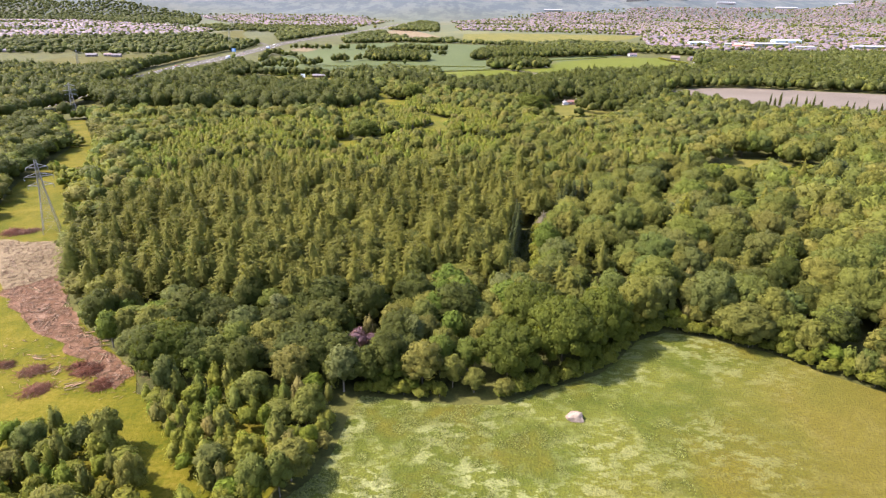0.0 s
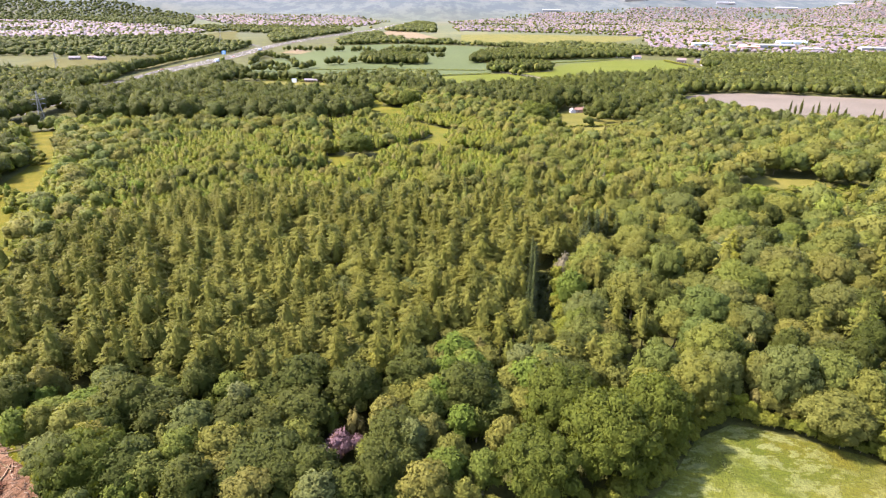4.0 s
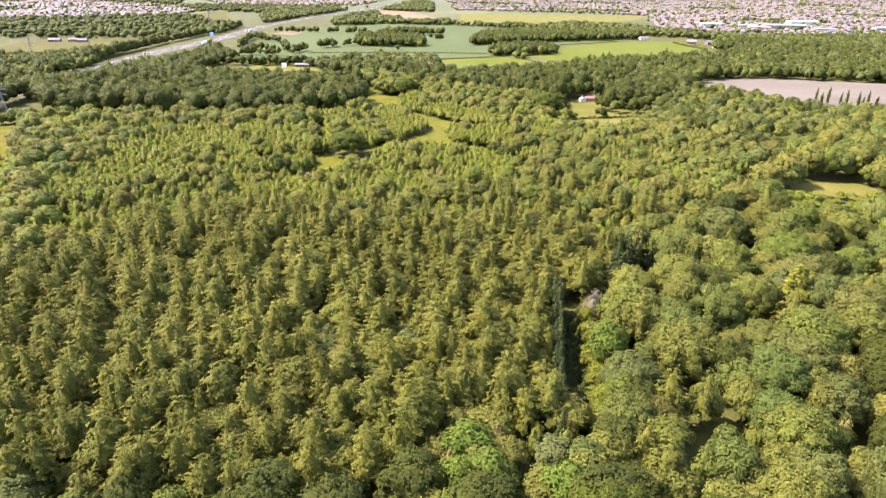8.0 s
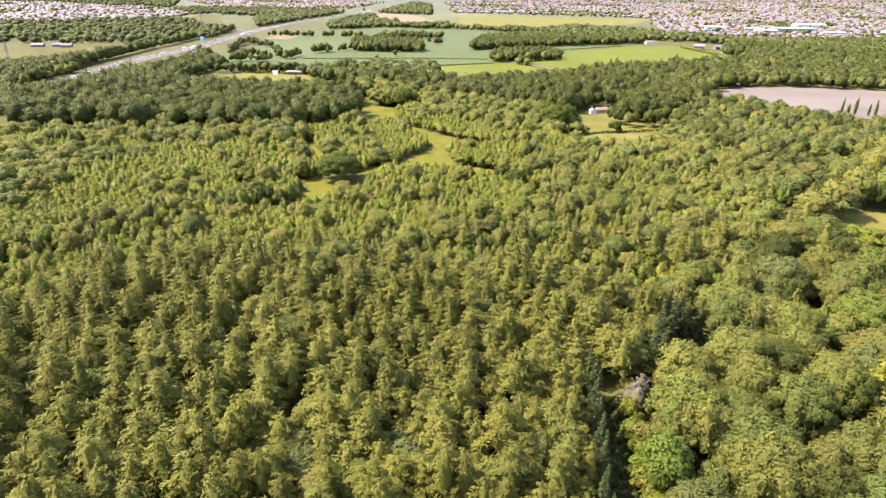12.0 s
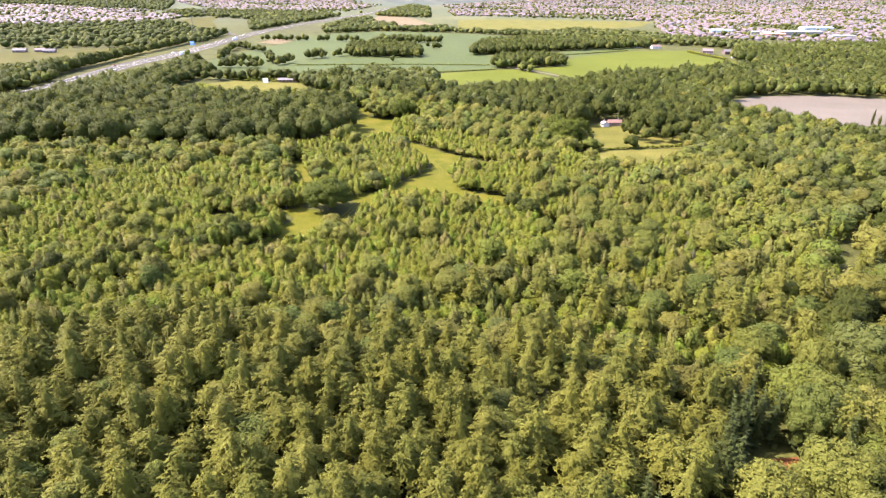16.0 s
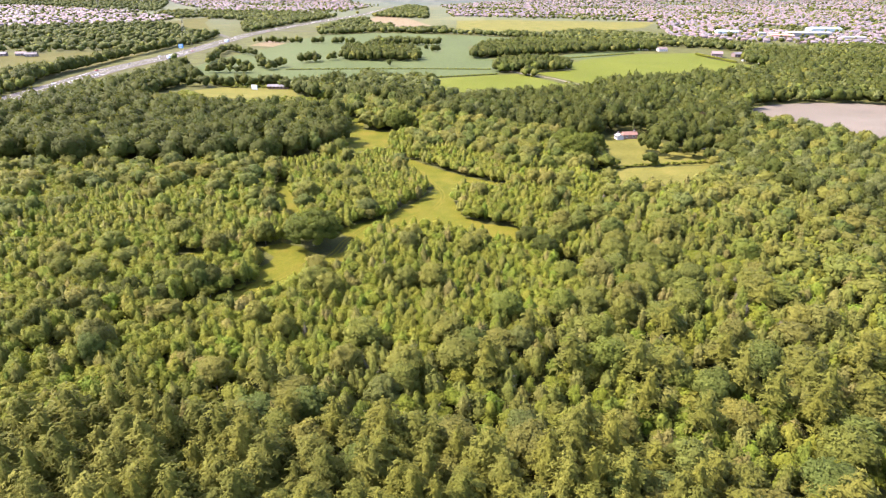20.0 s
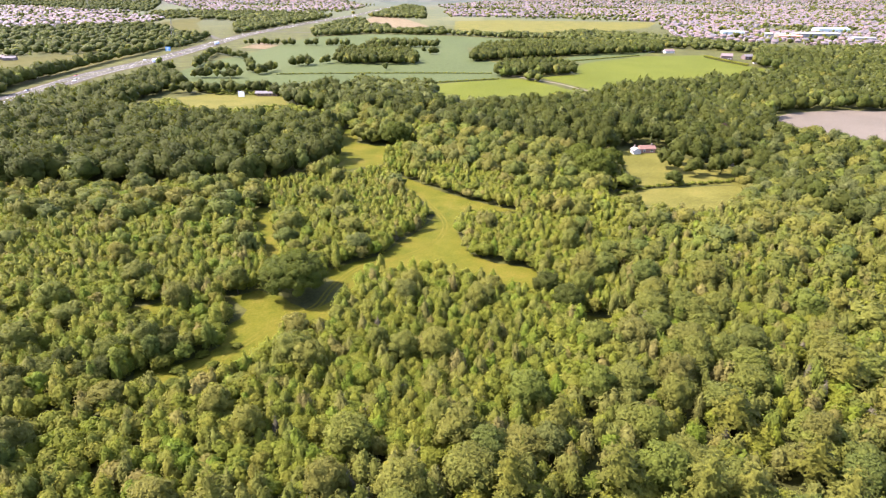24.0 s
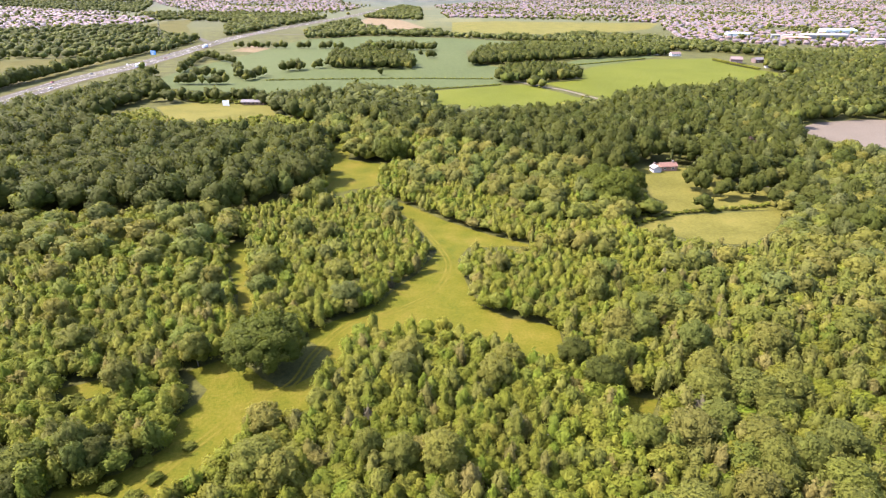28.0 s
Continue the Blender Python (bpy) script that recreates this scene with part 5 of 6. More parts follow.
def vehicle(kind, x, y, turn, paint):
    lorry = kind == "lorry"
    w, n, h = (2.5, 14.0, 3.9) if lorry else (1.85, 4.4, 0.95)
    z = float(height(x, y)) + 0.3
    ob = thing(kind, (x, y, z), ("long pale grey lorry on the motorway" if lorry else "small car on the motorway"), kind, "motorway traffic", turn)
    bm = bmesh.new()
    box(bm, -w / 2, -n / 2, 0.5, w / 2, n / 2 - (2.6 if lorry else 0), h if lorry else 0.95, 0.1)
    part("trailer" if lorry else "body", bm, paint, ob)
    bm = bmesh.new()
    if lorry:
        box(bm, -w / 2, n / 2 - 2.4, 0.5, w / 2, n / 2, 3.0, 0.2)
        part("cab", bm, BLUE, ob, "blue cab")
    else:
        for v in box(bm, -w * 0.44, -n * 0.33, 0.95, w * 0.44, n * 0.22, 1.5):
            if v.co.z > 1.2:
                v.co.y *= 0.72
        part("cabin", bm, GLASS, ob, "dark glazed cabin")
    for sx in (-1, 1):
        for py in ((-n * 0.4, -n * 0.3, n * 0.38) if lorry else (-n * 0.3, n * 0.3)):
            bm = bmesh.new()
            bmesh.ops.create_cone(bm, cap_ends=True, segments=10, radius1=0.5 if lorry else 0.34, radius2=0.5 if lorry else 0.34, depth=0.25,
                                  matrix=Matrix.Translation((sx * w * 0.45, py, 0.5 if lorry else 0.34)) @ Matrix.Rotation(math.pi / 2, 4, "Y"))
            part("wheel", bm, GLASS, ob)


CARPAINT = [plain("car_paint_" + n, c, 0.3) for n, c in (("silver", (0.5, 0.5, 0.52)), ("white", (0.75, 0.75, 0.75)), ("red", (0.35, 0.03, 0.03)), ("dark", (0.05, 0.055, 0.07)))]


def on_road(y):
    return float(np.interp(y, [p[1] for p in ROADLINE], [p[0] for p in ROADLINE]))


for k, (y, lane) in enumerate(((812, -8), (870, 6), (905, -11), (960, -5), (1022, 11), (1040, -12), (1105, 5), (1150, -8), (1240, 8), (1330, -6), (1460, 6))):
    vehicle("lorry" if k in (4, 8) else "car", on_road(y) + lane, y, -5 if lane > 0 else 175, CARPAINT[k % 4])


def road_sign(x, y):
    z = float(height(x, y))
    ob = thing("road_sign", (x, y, z), "large blue motorway sign with white bars on steel posts", "road sign", turn=4)
    for px in (-2.6, 2.6):
        bm = bmesh.new()
        strut(bm, (px, 0.2, 0), (px, 0.2, 9.0), 0.25)
        part("post", bm, STEEL, ob)
    bm = bmesh.new()
    box(bm, -3.3, -0.08, 3.4, 3.3, 0.08, 9.0, 0.05)
    panel = part("panel", bm, BLUE, ob, "blue sign panel")
    for zz, x0, x1 in ((8.2, -2.6, 1.2), (7.2, -2.6, 2.3), (6.2, -2.0, 2.0), (5.1, -2.6, 0.4), (4.2, -2.6, 1.0)):
        bm = bmesh.new()
        box(bm, x0, -0.13, zz - 0.24, x1, -0.09, zz + 0.24)
        part("bar", bm, PAINT, panel)


road_sign(-318, 1115)


# ---- pylons ----
def pylon(x, y, tall, turn):
    z = float(height(x, y))
    ob = thing("pylon", (x, y, z), "grey steel lattice electricity pylon with three pairs of arms", "pylon", "power line", turn)
    waist, foot = tall * 0.62, tall * 0.1

    def half(h):
        return foot + (0.9 - foot) * min(1, h / waist) if h < waist else 0.9 - 0.55 * (h - waist) / (tall - waist)
    for sx in (-1, 1):
        for sy in (-1, 1):
            bm = bmesh.new()
            hs = [0, waist, tall]
            for a, b in zip(hs, hs[1:]):
                strut(bm, (sx * half(a), sy * half(a), a), (sx * half(b), sy * half(b), b), 0.16)
            part("leg", bm, STEEL, ob)
    levels = [0]
    while levels[-1] < tall - 1:
        levels.append(min(tall, levels[-1] + max(1.3, 1.7 * half(levels[-1]))))
    for sx, sy, ex, ey in ((-1, -1, 1, -1), (1, -1, 1, 1), (1, 1, -1, 1), (-1, 1, -1, -1)):
        bm = bmesh.new()
        for a, b in zip(levels, levels[1:]):
            strut(bm, (sx * half(a), sy * half(a), a), (ex * half(b), ey * half(b), b), 0.07)
            strut(bm, (ex * half(a), ey * half(a), a), (sx * half(b), sy * half(b), b), 0.07)
            strut(bm, (sx * half(b), sy * half(b), b), (ex * half(b), ey * half(b), b), 0.06)
        part("bracing", bm, STEEL, ob)
    for h, reach in ((0.66, 4.2), (0.78, 4.8), (0.9, 3.6)):
        for s in (-1, 1):
            bm = bmesh.new()
            w = half(h * tall)
            for sy in (-1, 1):
                strut(bm, (s * w, sy * w, h * tall), (s * reach, 0, h * tall + 0.2), 0.14)
                strut(bm, (s * w, sy * w, h * tall + 1.4), (s * reach, 0, h * tall + 0.2), 0.12)
            arm = part("cross_arm", bm, STEEL, ob)
            bm = bmesh.new()
            for k in range(5):
                bmesh.ops.create_cone(bm, cap_ends=True, segments=6, radius1=0.14, radius2=0.08, depth=0.16, matrix=Matrix.Translation((s * reach, 0, h * tall - 0.1 - 0.28 * k)))
            strut(bm, (s * reach, 0, h * tall + 0.2), (s * reach, 0, h * tall - 1.4), 0.05)
            part("insulator", bm, GLASS, arm, "dark insulator string")


for x, y, tall, turn in ((-145, 231, 29, 25), (-274, 501, 28, 22), (-420, 800, 30, 20), (-392, 1356, 34, 10), (-545, 1930, 40, 10), (-905, 2180, 40, 30)):
    pylon(x, y, tall, turn)


# ---- houses and sheds ----
def gable(bm, w, d, h0, h1, over=0.35, hip=0.0):
    """A pitched roof along x, as a closed slab."""
    w, d = w / 2 + over, d / 2 + over
    t = 0.18
    for s in (1, -1):
        a = [(-w, s * d, h0 - 0.1), (w, s * d, h0 - 0.1), (w - hip, 0, h1), (-w + hip, 0, h1)]
        lo = [bm.verts.new(p) for p in a]
        hi = [bm.verts.new((p[0], p[1], p[2] + t)) for p in a]
        bm.faces.new(hi if s < 0 else hi[::-1])
        bm.faces.new(lo)
        for k in range(4):
            bm.faces.new((lo[k], lo[(k + 1) % 4], hi[(k + 1) % 4], hi[k]))
    if hip:
        for s in (-1, 1):
            p = [(s * w, -d, h0 - 0.1), (s * w, d, h0 - 0.1), (s * (w - hip), 0, h1 + t)]
            bm.faces.new([bm.verts.new(q) for q in p])


def walls(bm, w, d, h0, h1, gables=True):
    v = [bm.verts.new(p) for p in ((-w / 2, -d / 2, -0.2), (w / 2, -d / 2, -0.2), (w / 2, d / 2, -0.2), (-w / 2, d / 2, -0.2), (-w / 2, -d / 2, h0), (w / 2, -d / 2, h0), (w / 2, d / 2, h0), (-w / 2, d / 2, h0))]
    for q in ((0, 1, 5, 4), (2, 3, 7, 6)):
        bm.faces.new([v[k] for k in q])
    if gables:
        r = [bm.verts.new((s * w / 2, 0, h1)) for s in (-1, 1)]
        bm.faces.new((v[1], v[2], v[6], r[1], v[5]))
        bm.faces.new((v[3], v[0], v[4], r[0], v[7]))
    else:
        bm.faces.new((v[1], v[2], v[6], v[5]))
        bm.faces.new((v[3], v[0], v[4], v[7]))


def house(x, y, turn, w, d, h0, h1, wall, roof, label, windows=3, group="", name="house", chimney=True, storeys=1):
    ob = thing(name, (x, y, float(height(x, y))), label, "house", group, turn)
    bm = bmesh.new()
    walls(bm, w, d, h0, h1)
    part("wall", bm, wall, ob)
    bm = bmesh.new()
    gable(bm, w, d, h0, h1)
    part("roof", bm, roof, ob)
    if chimney:
        bm = bmesh.new()
        box(bm, w * 0.28, -0.4, h1 - 0.6, w * 0.28 + 0.9, 0.4, h1 + 1.1, 0.04)
        part("chimney", bm, BRICKS, ob)
    for s in (-1, 1):
        for st in range(storeys):
            for k in range(windows):
                cx, cz = (k + 0.5) / windows * w - w / 2, 1.0 + 2.6 * st
                bm = bmesh.new()
                box(bm, cx - 0.75, s * (d / 2 + 0.02) - 0.05, cz, cx + 0.75, s * (d / 2 + 0.02) + 0.05, cz + 1.2, 0.02)
                frame_part = part("window", bm, PAINT, ob, "white window frame")
                bm = bmesh.new()
                box(bm, cx - 0.62, s * (d / 2 + 0.075) - 0.02, cz + 0.12, cx + 0.62, s * (d / 2 + 0.075) + 0.02, cz + 1.08)
                part("pane", bm, GLASS, frame_part)
    return ob


house(139.5, 580, 94, 5, 4.5, 2.3, 3.7, WHITEWALL, CLADDING, "low white rendered house beside a pale lawn", 3)
house(147, 583, 4, 9.5, 5.5, 2.6, 4.2, REDWALL, REDTILE, "red brick cottage with a tiled roof beside a lawn", 2)
house(98, 581, 8, 9, 6, 2.4, 4.0, TIMBER, CLADDING, "grey-roofed shed among trees", 2, name="shed", chimney=False)
house(186, 555, -60, 10, 4, 2.2, 3.6, BRICKS, ROOFS, "small brick outbuilding at the garden's end", 2, name="shed", chimney=False)
house(206, 790, 35, 9, 6, 2.6, 5.0, BRICKS, ROOFS, "grey-roofed cottage beside the track", 2)
for x, y, turn, w, d, h0, h1, wl, lab in ((360, 1136, 10, 18, 8, 3, 5.5, WHITEWALL, "pale farm building at the pasture's edge"), (384, 1124, 5, 14, 8, 3, 5.5, WHITEWALL, "pale farm building at the pasture's edge"),
                                          (430, 1045, -20, 14, 9, 5, 8, BRICKS, "brick farmhouse behind a clipped hedge"), (452, 1000, -15, 16, 9, 5, 8, WHITEWALL, "white farmhouse behind a clipped hedge"),
                                          (470, 1050, 5, 30, 10, 4, 6.5, BRICKS, "long brick barn behind a clipped hedge"), (458, 978, -15, 10, 7, 4, 6, WHITEWALL, "white outbuilding at the farm")):
    house(x, y, turn, w, d, h0, h1, wl, ROOFS, lab, 4, "farm buildings", storeys=1)
for x, y, w in ((-525, 1045, 16), (-502, 1052, 12), (-484, 1042, 14), (-700, 1120, 40)):
    house(x, y, 12, w, 8, 3, 5, BRICKS, ROOFS, "small pale farm building beside a dry field", 3, "farm buildings")


DARKROOF = plain("dark_felt_roof", (0.0690, 0.0621, 0.0621), 0.9)


def pavilion():
    x, y = -120.5, 785
    ob = thing("pavilion", (x, y, float(height(x, y))), "long low brown timber cricket pavilion with a veranda", "pavilion", turn=-2)
    bm = bmesh.new()
    walls(bm, 18, 6, 2.6, 3.9)
    part("wall", bm, TIMBER, ob)
    bm = bmesh.new()
    gable(bm, 19, 8.5, 2.6, 4.0)
    part("roof", bm, DARKROOF, ob)
    for k in range(7):
        bm = bmesh.new()
        strut(bm, (-9 + 3 * k, -4.2, 0), (-9 + 3 * k, -4.2, 2.6), 0.16)
        part("post", bm, TIMBER, ob)
    for k in range(5):
        bm = bmesh.new()
        box(bm, -7.6 + 3.4 * k, -3.06, 0.9, -6.0 + 3.4 * k, -3.0, 2.1)
        part("window", bm, GLASS, ob, "dark window")


pavilion()


def sight_screen(x, y):
    ob = thing("sight_screen", (x, y, float(height(x, y))), "white cricket sight screen at the edge of the field", "sight screen", turn=-10)
    for k in range(12):
        bm = bmesh.new()
        box(bm, -2.8 + 0.47 * k, -0.05, 0.5, -2.8 + 0.47 * k + 0.44, 0.05, 5.0)
        part("board", bm, PAINT, ob)
    for px in (-2.4, 2.4):
        bm = bmesh.new()
        strut(bm, (px, 0.1, 0), (px, 0.1, 5.0), 0.15)
        strut(bm, (px, 1.6, 0.0), (px, 0.1, 4.0), 0.12)
        part("support", bm, STEEL, ob)


sight_screen(-141, 777)


def warehouse(x, y, turn, w, d, h, wall, label):
    ob = thing("warehouse", (x, y, float(height(x, y))), label, "warehouse", "industrial sheds", turn)
    bm = bmesh.new()
    walls(bm, w, d, h, h + 0.08 * d)
    part("wall", bm, wall, ob)
    bm = bmesh.new()
    gable(bm, w, d, h, h + 0.08 * d, 0.6)
    part("roof", bm, wall, ob)
    for k in range(max(2, int(w / 14))):
        bm = bmesh.new()
        box(bm, -w / 2 + 5 + 14 * k, -d / 2 - 0.1, 0, -w / 2 + 9 + 14 * k, -d / 2 + 0.02, 4.5)
        part("loading_door", bm, STEEL, ob, "grey loading door")


PALEROOF = plain("pale_green_roof", (0.2760, 0.3312, 0.3312), 0.6)
REDBRICK = plain("red_brick_shed", (0.2346, 0.1104, 0.0759), 0.8)
for x, y, turn, w, d, h, wall, label in ((776, 1393, -4, 84, 24, 7, CLADDING, "large white metal warehouse at the town's edge"), (810, 1310, -6, 38, 20, 6, CLADDING, "white metal warehouse at the town's edge"),
                                         (712, 1398, -12, 16, 18, 6, CLADDING, "white metal shed at the town's edge"), (690, 1402, -12, 14, 18, 6, CLADDING, "white metal shed at the town's edge"),
                                         (700, 1350, -12, 40, 22, 6, REDBRICK, "red-roofed shed at the town's edge"), (880, 1500, -8, 60, 30, 8, PALEROOF, "pale green-roofed shed at the town's edge"),
                                         (640, 1440, -10, 40, 20, 6, PALEROOF, "pale green-roofed shed at the town's edge"), (960, 1330, -12, 60, 24, 7, CLADDING, "white metal warehouse at the town's edge"),
                                         (1400, 3560, -20, 95, 50, 26, CLADDING, "very large white factory on the far side of town"), (1180, 3500, -15, 110, 40, 8, CLADDING, "long white factory on the far side of town"),
                                         (1650, 3450, -20, 90, 40, 8, CLADDING, "long white factory on the far side of town"), (1900, 3300, -20, 100, 50, 8, CLADDING, "long white factory on the far side of town"),
                                         (700, 3350, -10, 90, 40, 7, CLADDING, "long white factory on the far side of town"), (2150, 3200, -20, 90, 40, 8, CLADDING, "long white factory on the far side of town")):
    warehouse(x, y, turn, w, d, h, wall, label)


def town_mesh():
    """Unit houses as arrays: walls first, then the roof."""
    w, d, h0, h1 = 14.0, 7.5, 5.0, 7.8
    v = [(-w / 2, -d / 2, 0), (w / 2, -d / 2, 0), (w / 2, d / 2, 0), (-w / 2, d / 2, 0), (-w / 2, -d / 2, h0), (w / 2, -d / 2, h0), (w / 2, d / 2, h0), (-w / 2, d / 2, h0),
         (-w / 2 - 0.3, -d / 2 - 0.4, h0 - 0.2), (w / 2 + 0.3, -d / 2 - 0.4, h0 - 0.2), (w / 2 + 0.3, d / 2 + 0.4, h0 - 0.2), (-w / 2 - 0.3, d / 2 + 0.4, h0 - 0.2), (-w / 2 + 0.6, 0, h1), (w / 2 - 0.6, 0, h1),
         (2.6, -0.4, h1 - 0.8), (3.4, -0.4, h1 - 0.8), (3.4, 0.4, h1 - 0.8), (2.6, 0.4, h1 - 0.8), (2.6, -0.4, h1 + 1), (3.4, -0.4, h1 + 1), (3.4, 0.4, h1 + 1), (2.6, 0.4, h1 + 1)]
    f = [(0, 1, 5, 4), (1, 2, 6, 5), (2, 3, 7, 6), (3, 0, 4, 7), (8, 9, 13, 12), (10, 11, 12, 13), (9, 10, 13, 13), (11, 8, 12, 12), (14, 15, 19, 18), (15, 16, 20, 19), (16, 17, 21, 20), (17, 14, 18, 21), (18, 19, 20, 21)]
    tri, slot = [], []
    for k, q in enumerate(f):
        for t in ((q[0], q[1], q[2]), (q[0], q[2], q[3])):
            if len(set(t)) == 3:
                tri.append(t)
                slot.append(1 if 4 <= k < 8 else 0)
    return np.array(v), np.array(tri), np.array(slot)


STREETS = {
    "east": [(500, 1345), (560, 1300), (640, 1250), (760, 1195), (1300, 1320), (1900, 2200), (2300, 3300), (700, 3300), (150, 2900), (131, 2030), (300, 2000), (500, 1960), (640, 1800), (565, 1600)],
    "west": [(-722, 1488), (-690, 1560), (-590, 1640), (-570, 1846), (-725, 2166), (-1287, 2481), (-2000, 2500), (-1900, 1700), (-1000, 1430)],
    "north": [(-580, 2250), (-340, 2180), (-200, 2130), (-120, 2700), (-250, 3050), (-1000, 3000)],
}
town = []
for number, (side, pts) in enumerate(STREETS.items()):
    g = np.random.default_rng(90 + number)
    xs, ys = [p[0] for p in pts], [p[1] for p in pts]
    a, b = np.meshgrid(np.arange(min(xs), max(xs), 13.0), np.arange(min(ys), max(ys), 22.0))
    swing = 0.35 * np.sin(a / 260 + 1.3) + 0.3 * np.sin(b / 210)
    x, y = a + g.uniform(-1.0, 1.0, a.shape) + 40 * np.sin(b / 120), b + 26 * np.sin(a / 170) + g.uniform(-1, 1, a.shape)
    ok = inside(pts, x, y) & (g.uniform(size=a.shape) > 0.26) & (np.sin(a / 95 + b / 140) + np.sin(b / 88 - a / 210) < 1.25)
    for q in zip(x[ok], y[ok], swing[ok] + g.choice([0, 0, 0, 0, math.pi / 2], ok.sum()), g.uniform(0.58, 0.78, ok.sum()), g.uniform(size=ok.sum())):
        town.append(q)
sheds = [(776, 1393, 50), (810, 1310, 26), (700, 1380, 45), (880, 1500, 45), (640, 1440, 32), (960, 1330, 48), (1400, 3560, 90), (1180, 3500, 100), (1650, 3450, 90), (700, 3350, 90)]
town = [q for q in town if all(math.hypot(q[0] - x, q[1] - y) > r for x, y, r in sheds) and not road_gap(np.array(q[0]), np.array(q[1]), 60)]
town.sort(key=lambda q: math.hypot(q[0], q[1] - 266))
HV, HF, HS = town_mesh()


def only(faces):
    """The places that some faces use, and the faces numbered by them."""
    used, where = np.unique(faces, return_inverse=True)
    return HV[used], where.reshape(faces.shape)


wall_me, roof_me, stack_me = (arrays(n, *only(HF[pick]), [m]) for n, pick, m in (("wall", np.r_[0:8], BRICKS), ("roof", np.r_[8:14], ROOFS), ("chimney", np.r_[14:len(HF)], BRICKS)))
for x, y, turn, size, tint in town[:290]:
    ob = new("house")
    ob.matrix_world = Matrix.Translation((x, y, float(height(x, y)))) @ Matrix.Rotation(turn, 4, "Z") @ Matrix.Diagonal((size, size, size, 1))
    tagged(ob, "brick suburban house with a tiled roof in a row", "house", "houses at the town's edge")
    for n, me in (("wall", wall_me), ("roof", roof_me), ("chimney", stack_me)):
        new(n, me).parent = ob
rest = np.array(town[290:])
c, s = np.cos(rest[:, 2])[:, None] * rest[:, 3:4], np.sin(rest[:, 2])[:, None] * rest[:, 3:4]
far_v = np.stack([HV[:, 0] * c - HV[:, 1] * s + rest[:, 0:1], HV[:, 0] * s + HV[:, 1] * c + rest[:, 1:2], HV[:, 2] * rest[:, 3:4] + height(rest[:, 0], rest[:, 1])[:, None]], -1).reshape(-1, 3)
far_f = (HF[None] + (np.arange(len(rest)) * len(HV))[:, None, None]).reshape(-1, 3)
tagged(new("town_houses", arrays("town_houses", far_v, far_f, [BRICKS, ROOFS], np.tile(HS, len(rest)), np.repeat(rest[:, 4], len(HF)))),
       "rows of red and pale brick houses of a far town", "houses", kind="stuff")


# ---- small things on the ground ----
def boulder(x, y):
    bm = bmesh.new()
    bmesh.ops.create_icosphere(bm, subdivisions=2, radius=1)
    for v in bm.verts:
        k = 1 + 0.42 * noise.noise(v.co * 1.6) + 0.12 * noise.noise(v.co * 4.5)
        v.co = Vector((v.co.x * 2.1 * k, v.co.y * 1.6 * k, max(-0.3, v.co.z * 1.5 * k)))
    me = bpy.data.meshes.new("boulder")
    bm.to_mesh(me)
    bm.free()
    me.materials.append(STONE)
    ob = new("boulder", me)
    ob.location = (x, y, float(height(x, y)) + 0.25)
    tagged(ob, "large pale angular boulder lying in the hay field", "boulder")


boulder(35, 110.5)


def log_pile(x, y, turn, n, seed):
    g = np.random.default_rng(seed)
    ob = thing("log_pile", (x, y, float(height(x, y)) + 0.2), "pale cut trunks and branches lying on the felled ground", "log pile", "felling debris", turn)
    for k in range(n):
        bm = bmesh.new()
        r = 0.06 + 0.09 * g.uniform()
        m = Matrix.Translation((g.normal(0, 1.2), g.normal(0, 0.8), r + 0.05)) @ Matrix.Rotation(g.normal(0, 0.35), 4, "Z") @ Matrix.Rotation(math.pi / 2, 4, "Y")
        bmesh.ops.create_cone(bm, cap_ends=True, segments=7, radius1=r, radius2=r * 0.7, depth=1.5 + 2.5 * g.uniform(), matrix=m)
        part("log", bm, TIMBER if k % 3 else PALE, ob)


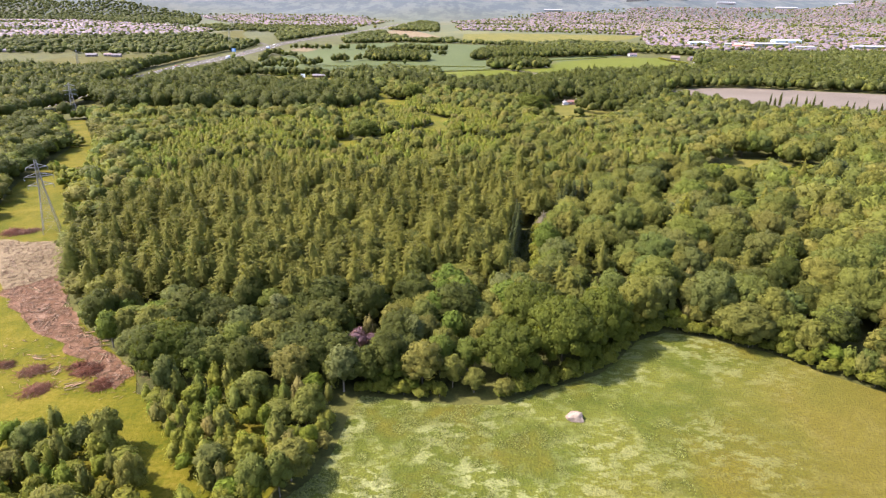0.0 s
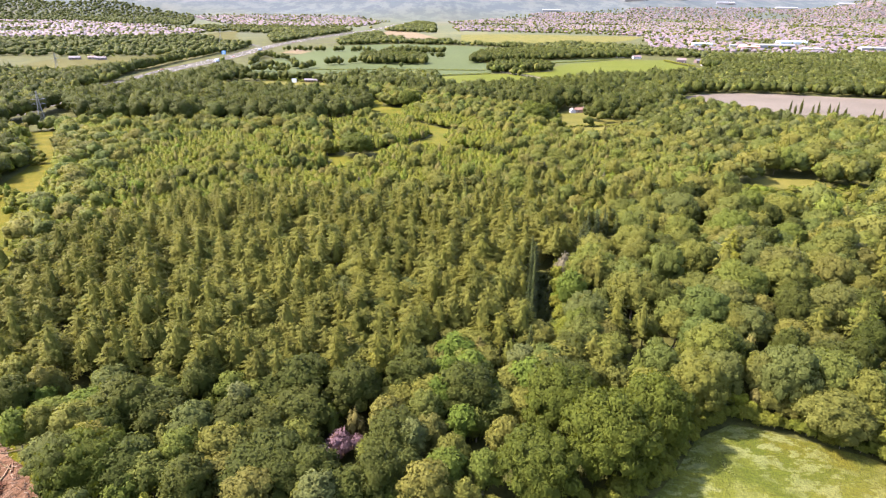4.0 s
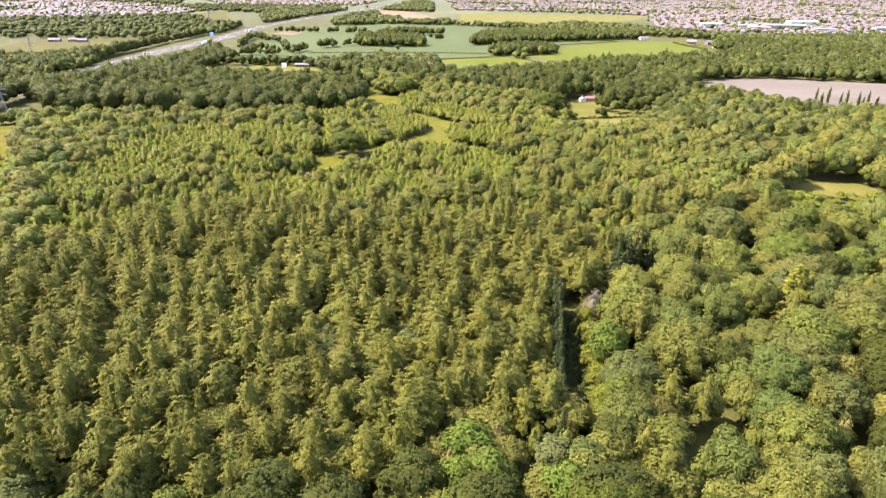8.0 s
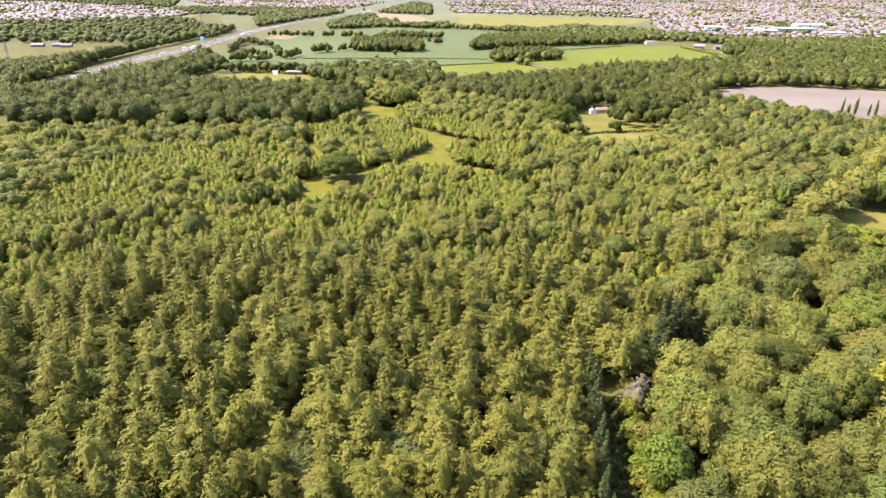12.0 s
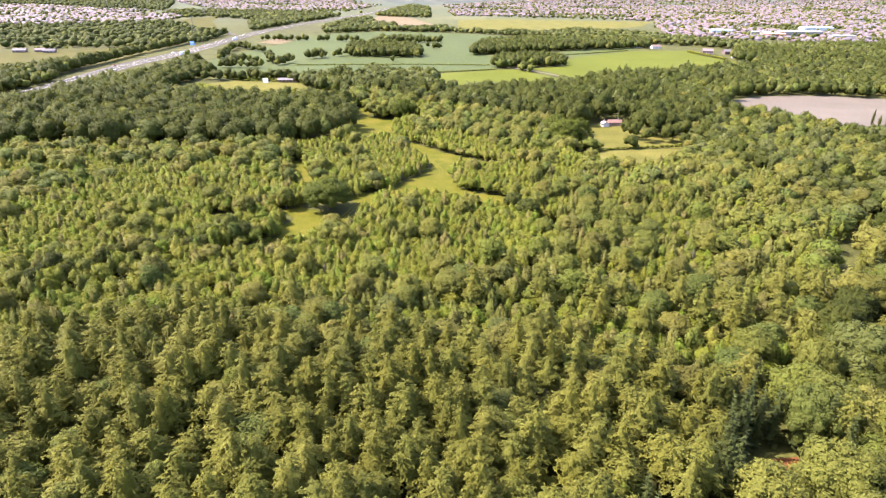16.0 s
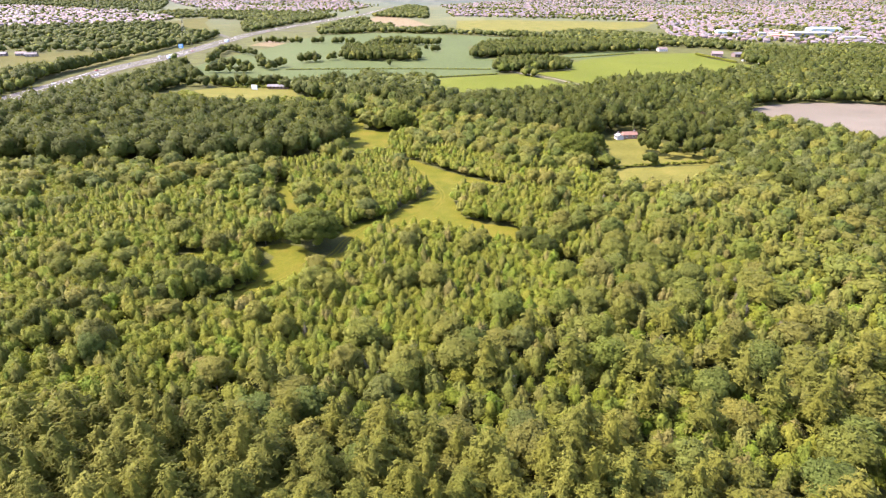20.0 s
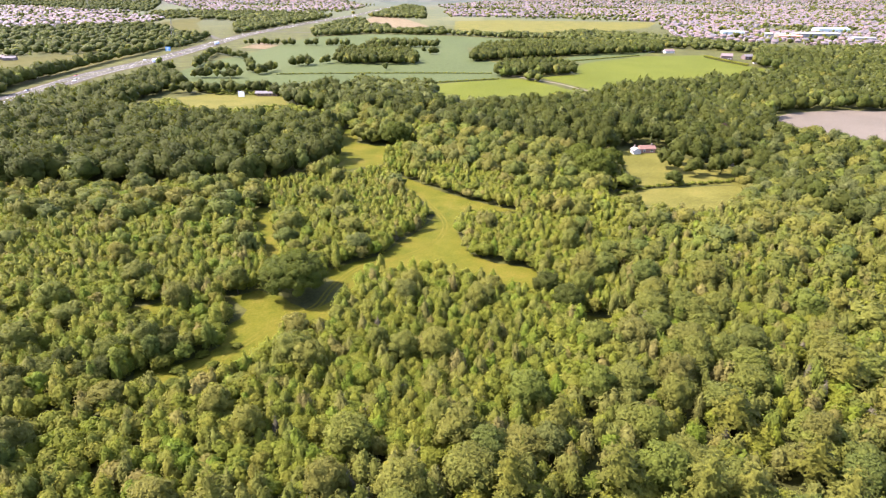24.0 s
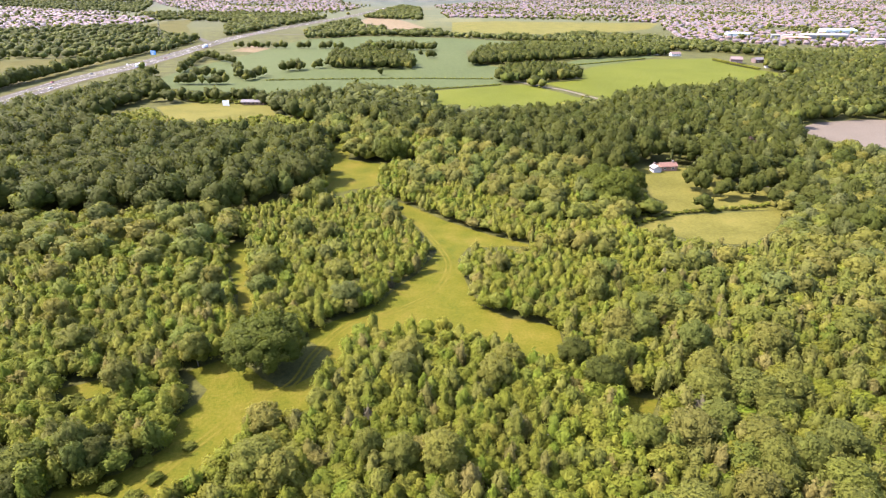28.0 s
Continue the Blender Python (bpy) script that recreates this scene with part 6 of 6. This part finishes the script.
for number, (x, y) in enumerate(((-98, 139), (-83, 126), (-90, 132), (-82, 137), (-99, 156), (-86, 145), (-112, 165), (-106, 158), (-120, 178), (-92, 150))):
    log_pile(x, y, 40 * number, 7, 200 + number)


# brash strewn over the felled ground
def strewn_brash():
    g = np.random.default_rng(311)
    x, y = g.uniform(-160, -66, 15000), g.uniform(120, 222, 15000)
    ok = inside(SLASH, x, y) | (inside([(-110, 150), (-66, 132), (-64, 118), (-92, 112), (-118, 140)], x, y) & (g.uniform(size=15000) < 0.16))
    x, y = x[ok], y[ok]
    v, f, _ = sticks(g, len(x), 0.3, 0.3, 1.1, 0.07)
    v = v + np.repeat(np.stack([x, y, height(x, y) + 0.28], 1), 4, 0)
    tagged(new("brash", arrays("brash", v, f, [DRYWOOD], None, np.repeat(g.uniform(size=len(x)), 4))), "reddish-brown twigs and branches strewn on the ground", "brash", kind="stuff")


strewn_brash()


# pale seeding tufts standing in drifts over the hay field
def hay_tufts():
    g = np.random.default_rng(401)
    n = 90000
    x, y = g.uniform(-28, 78, n), g.uniform(52, 142, n)
    clump = np.array([0.55 * noise.noise(Vector((a * 0.06, b * 0.06, 3))) + 0.75 * noise.noise(Vector((a * 0.3 + b * 0.11, b * 0.22 - a * 0.15, 7))) for a, b in zip(x, y)])
    ok = inside(HAYFIELD, x, y) & (clump + 0.006 * (30 - x) + 0.003 * (90 - y) + g.uniform(-0.06, 0.06, n) > 0.2) & (x - 0.9 * y < -30 + 30 * g.uniform(size=n))
    x, y = x[ok], y[ok]
    at = np.stack([x, y, height(x, y) + 0.3], 1)
    lean = np.stack([np.full(len(x), 0.5), np.full(len(x), -0.35), np.full(len(x), 0.8)], 1)
    v, f, soft = shards(g, at, lean, np.tile((0.15, -0.1, 1.0), (len(x), 1)), 0.32, 0.35, 0.3, 0.34)
    tagged(new("hay_tufts", arrays("hay_tufts", v, f, [SEED], None, np.repeat(g.uniform(size=len(x)), 1), soft)), "pale seeding grass tufts lying over in the hay field", "grass", kind="stuff")


hay_tufts()
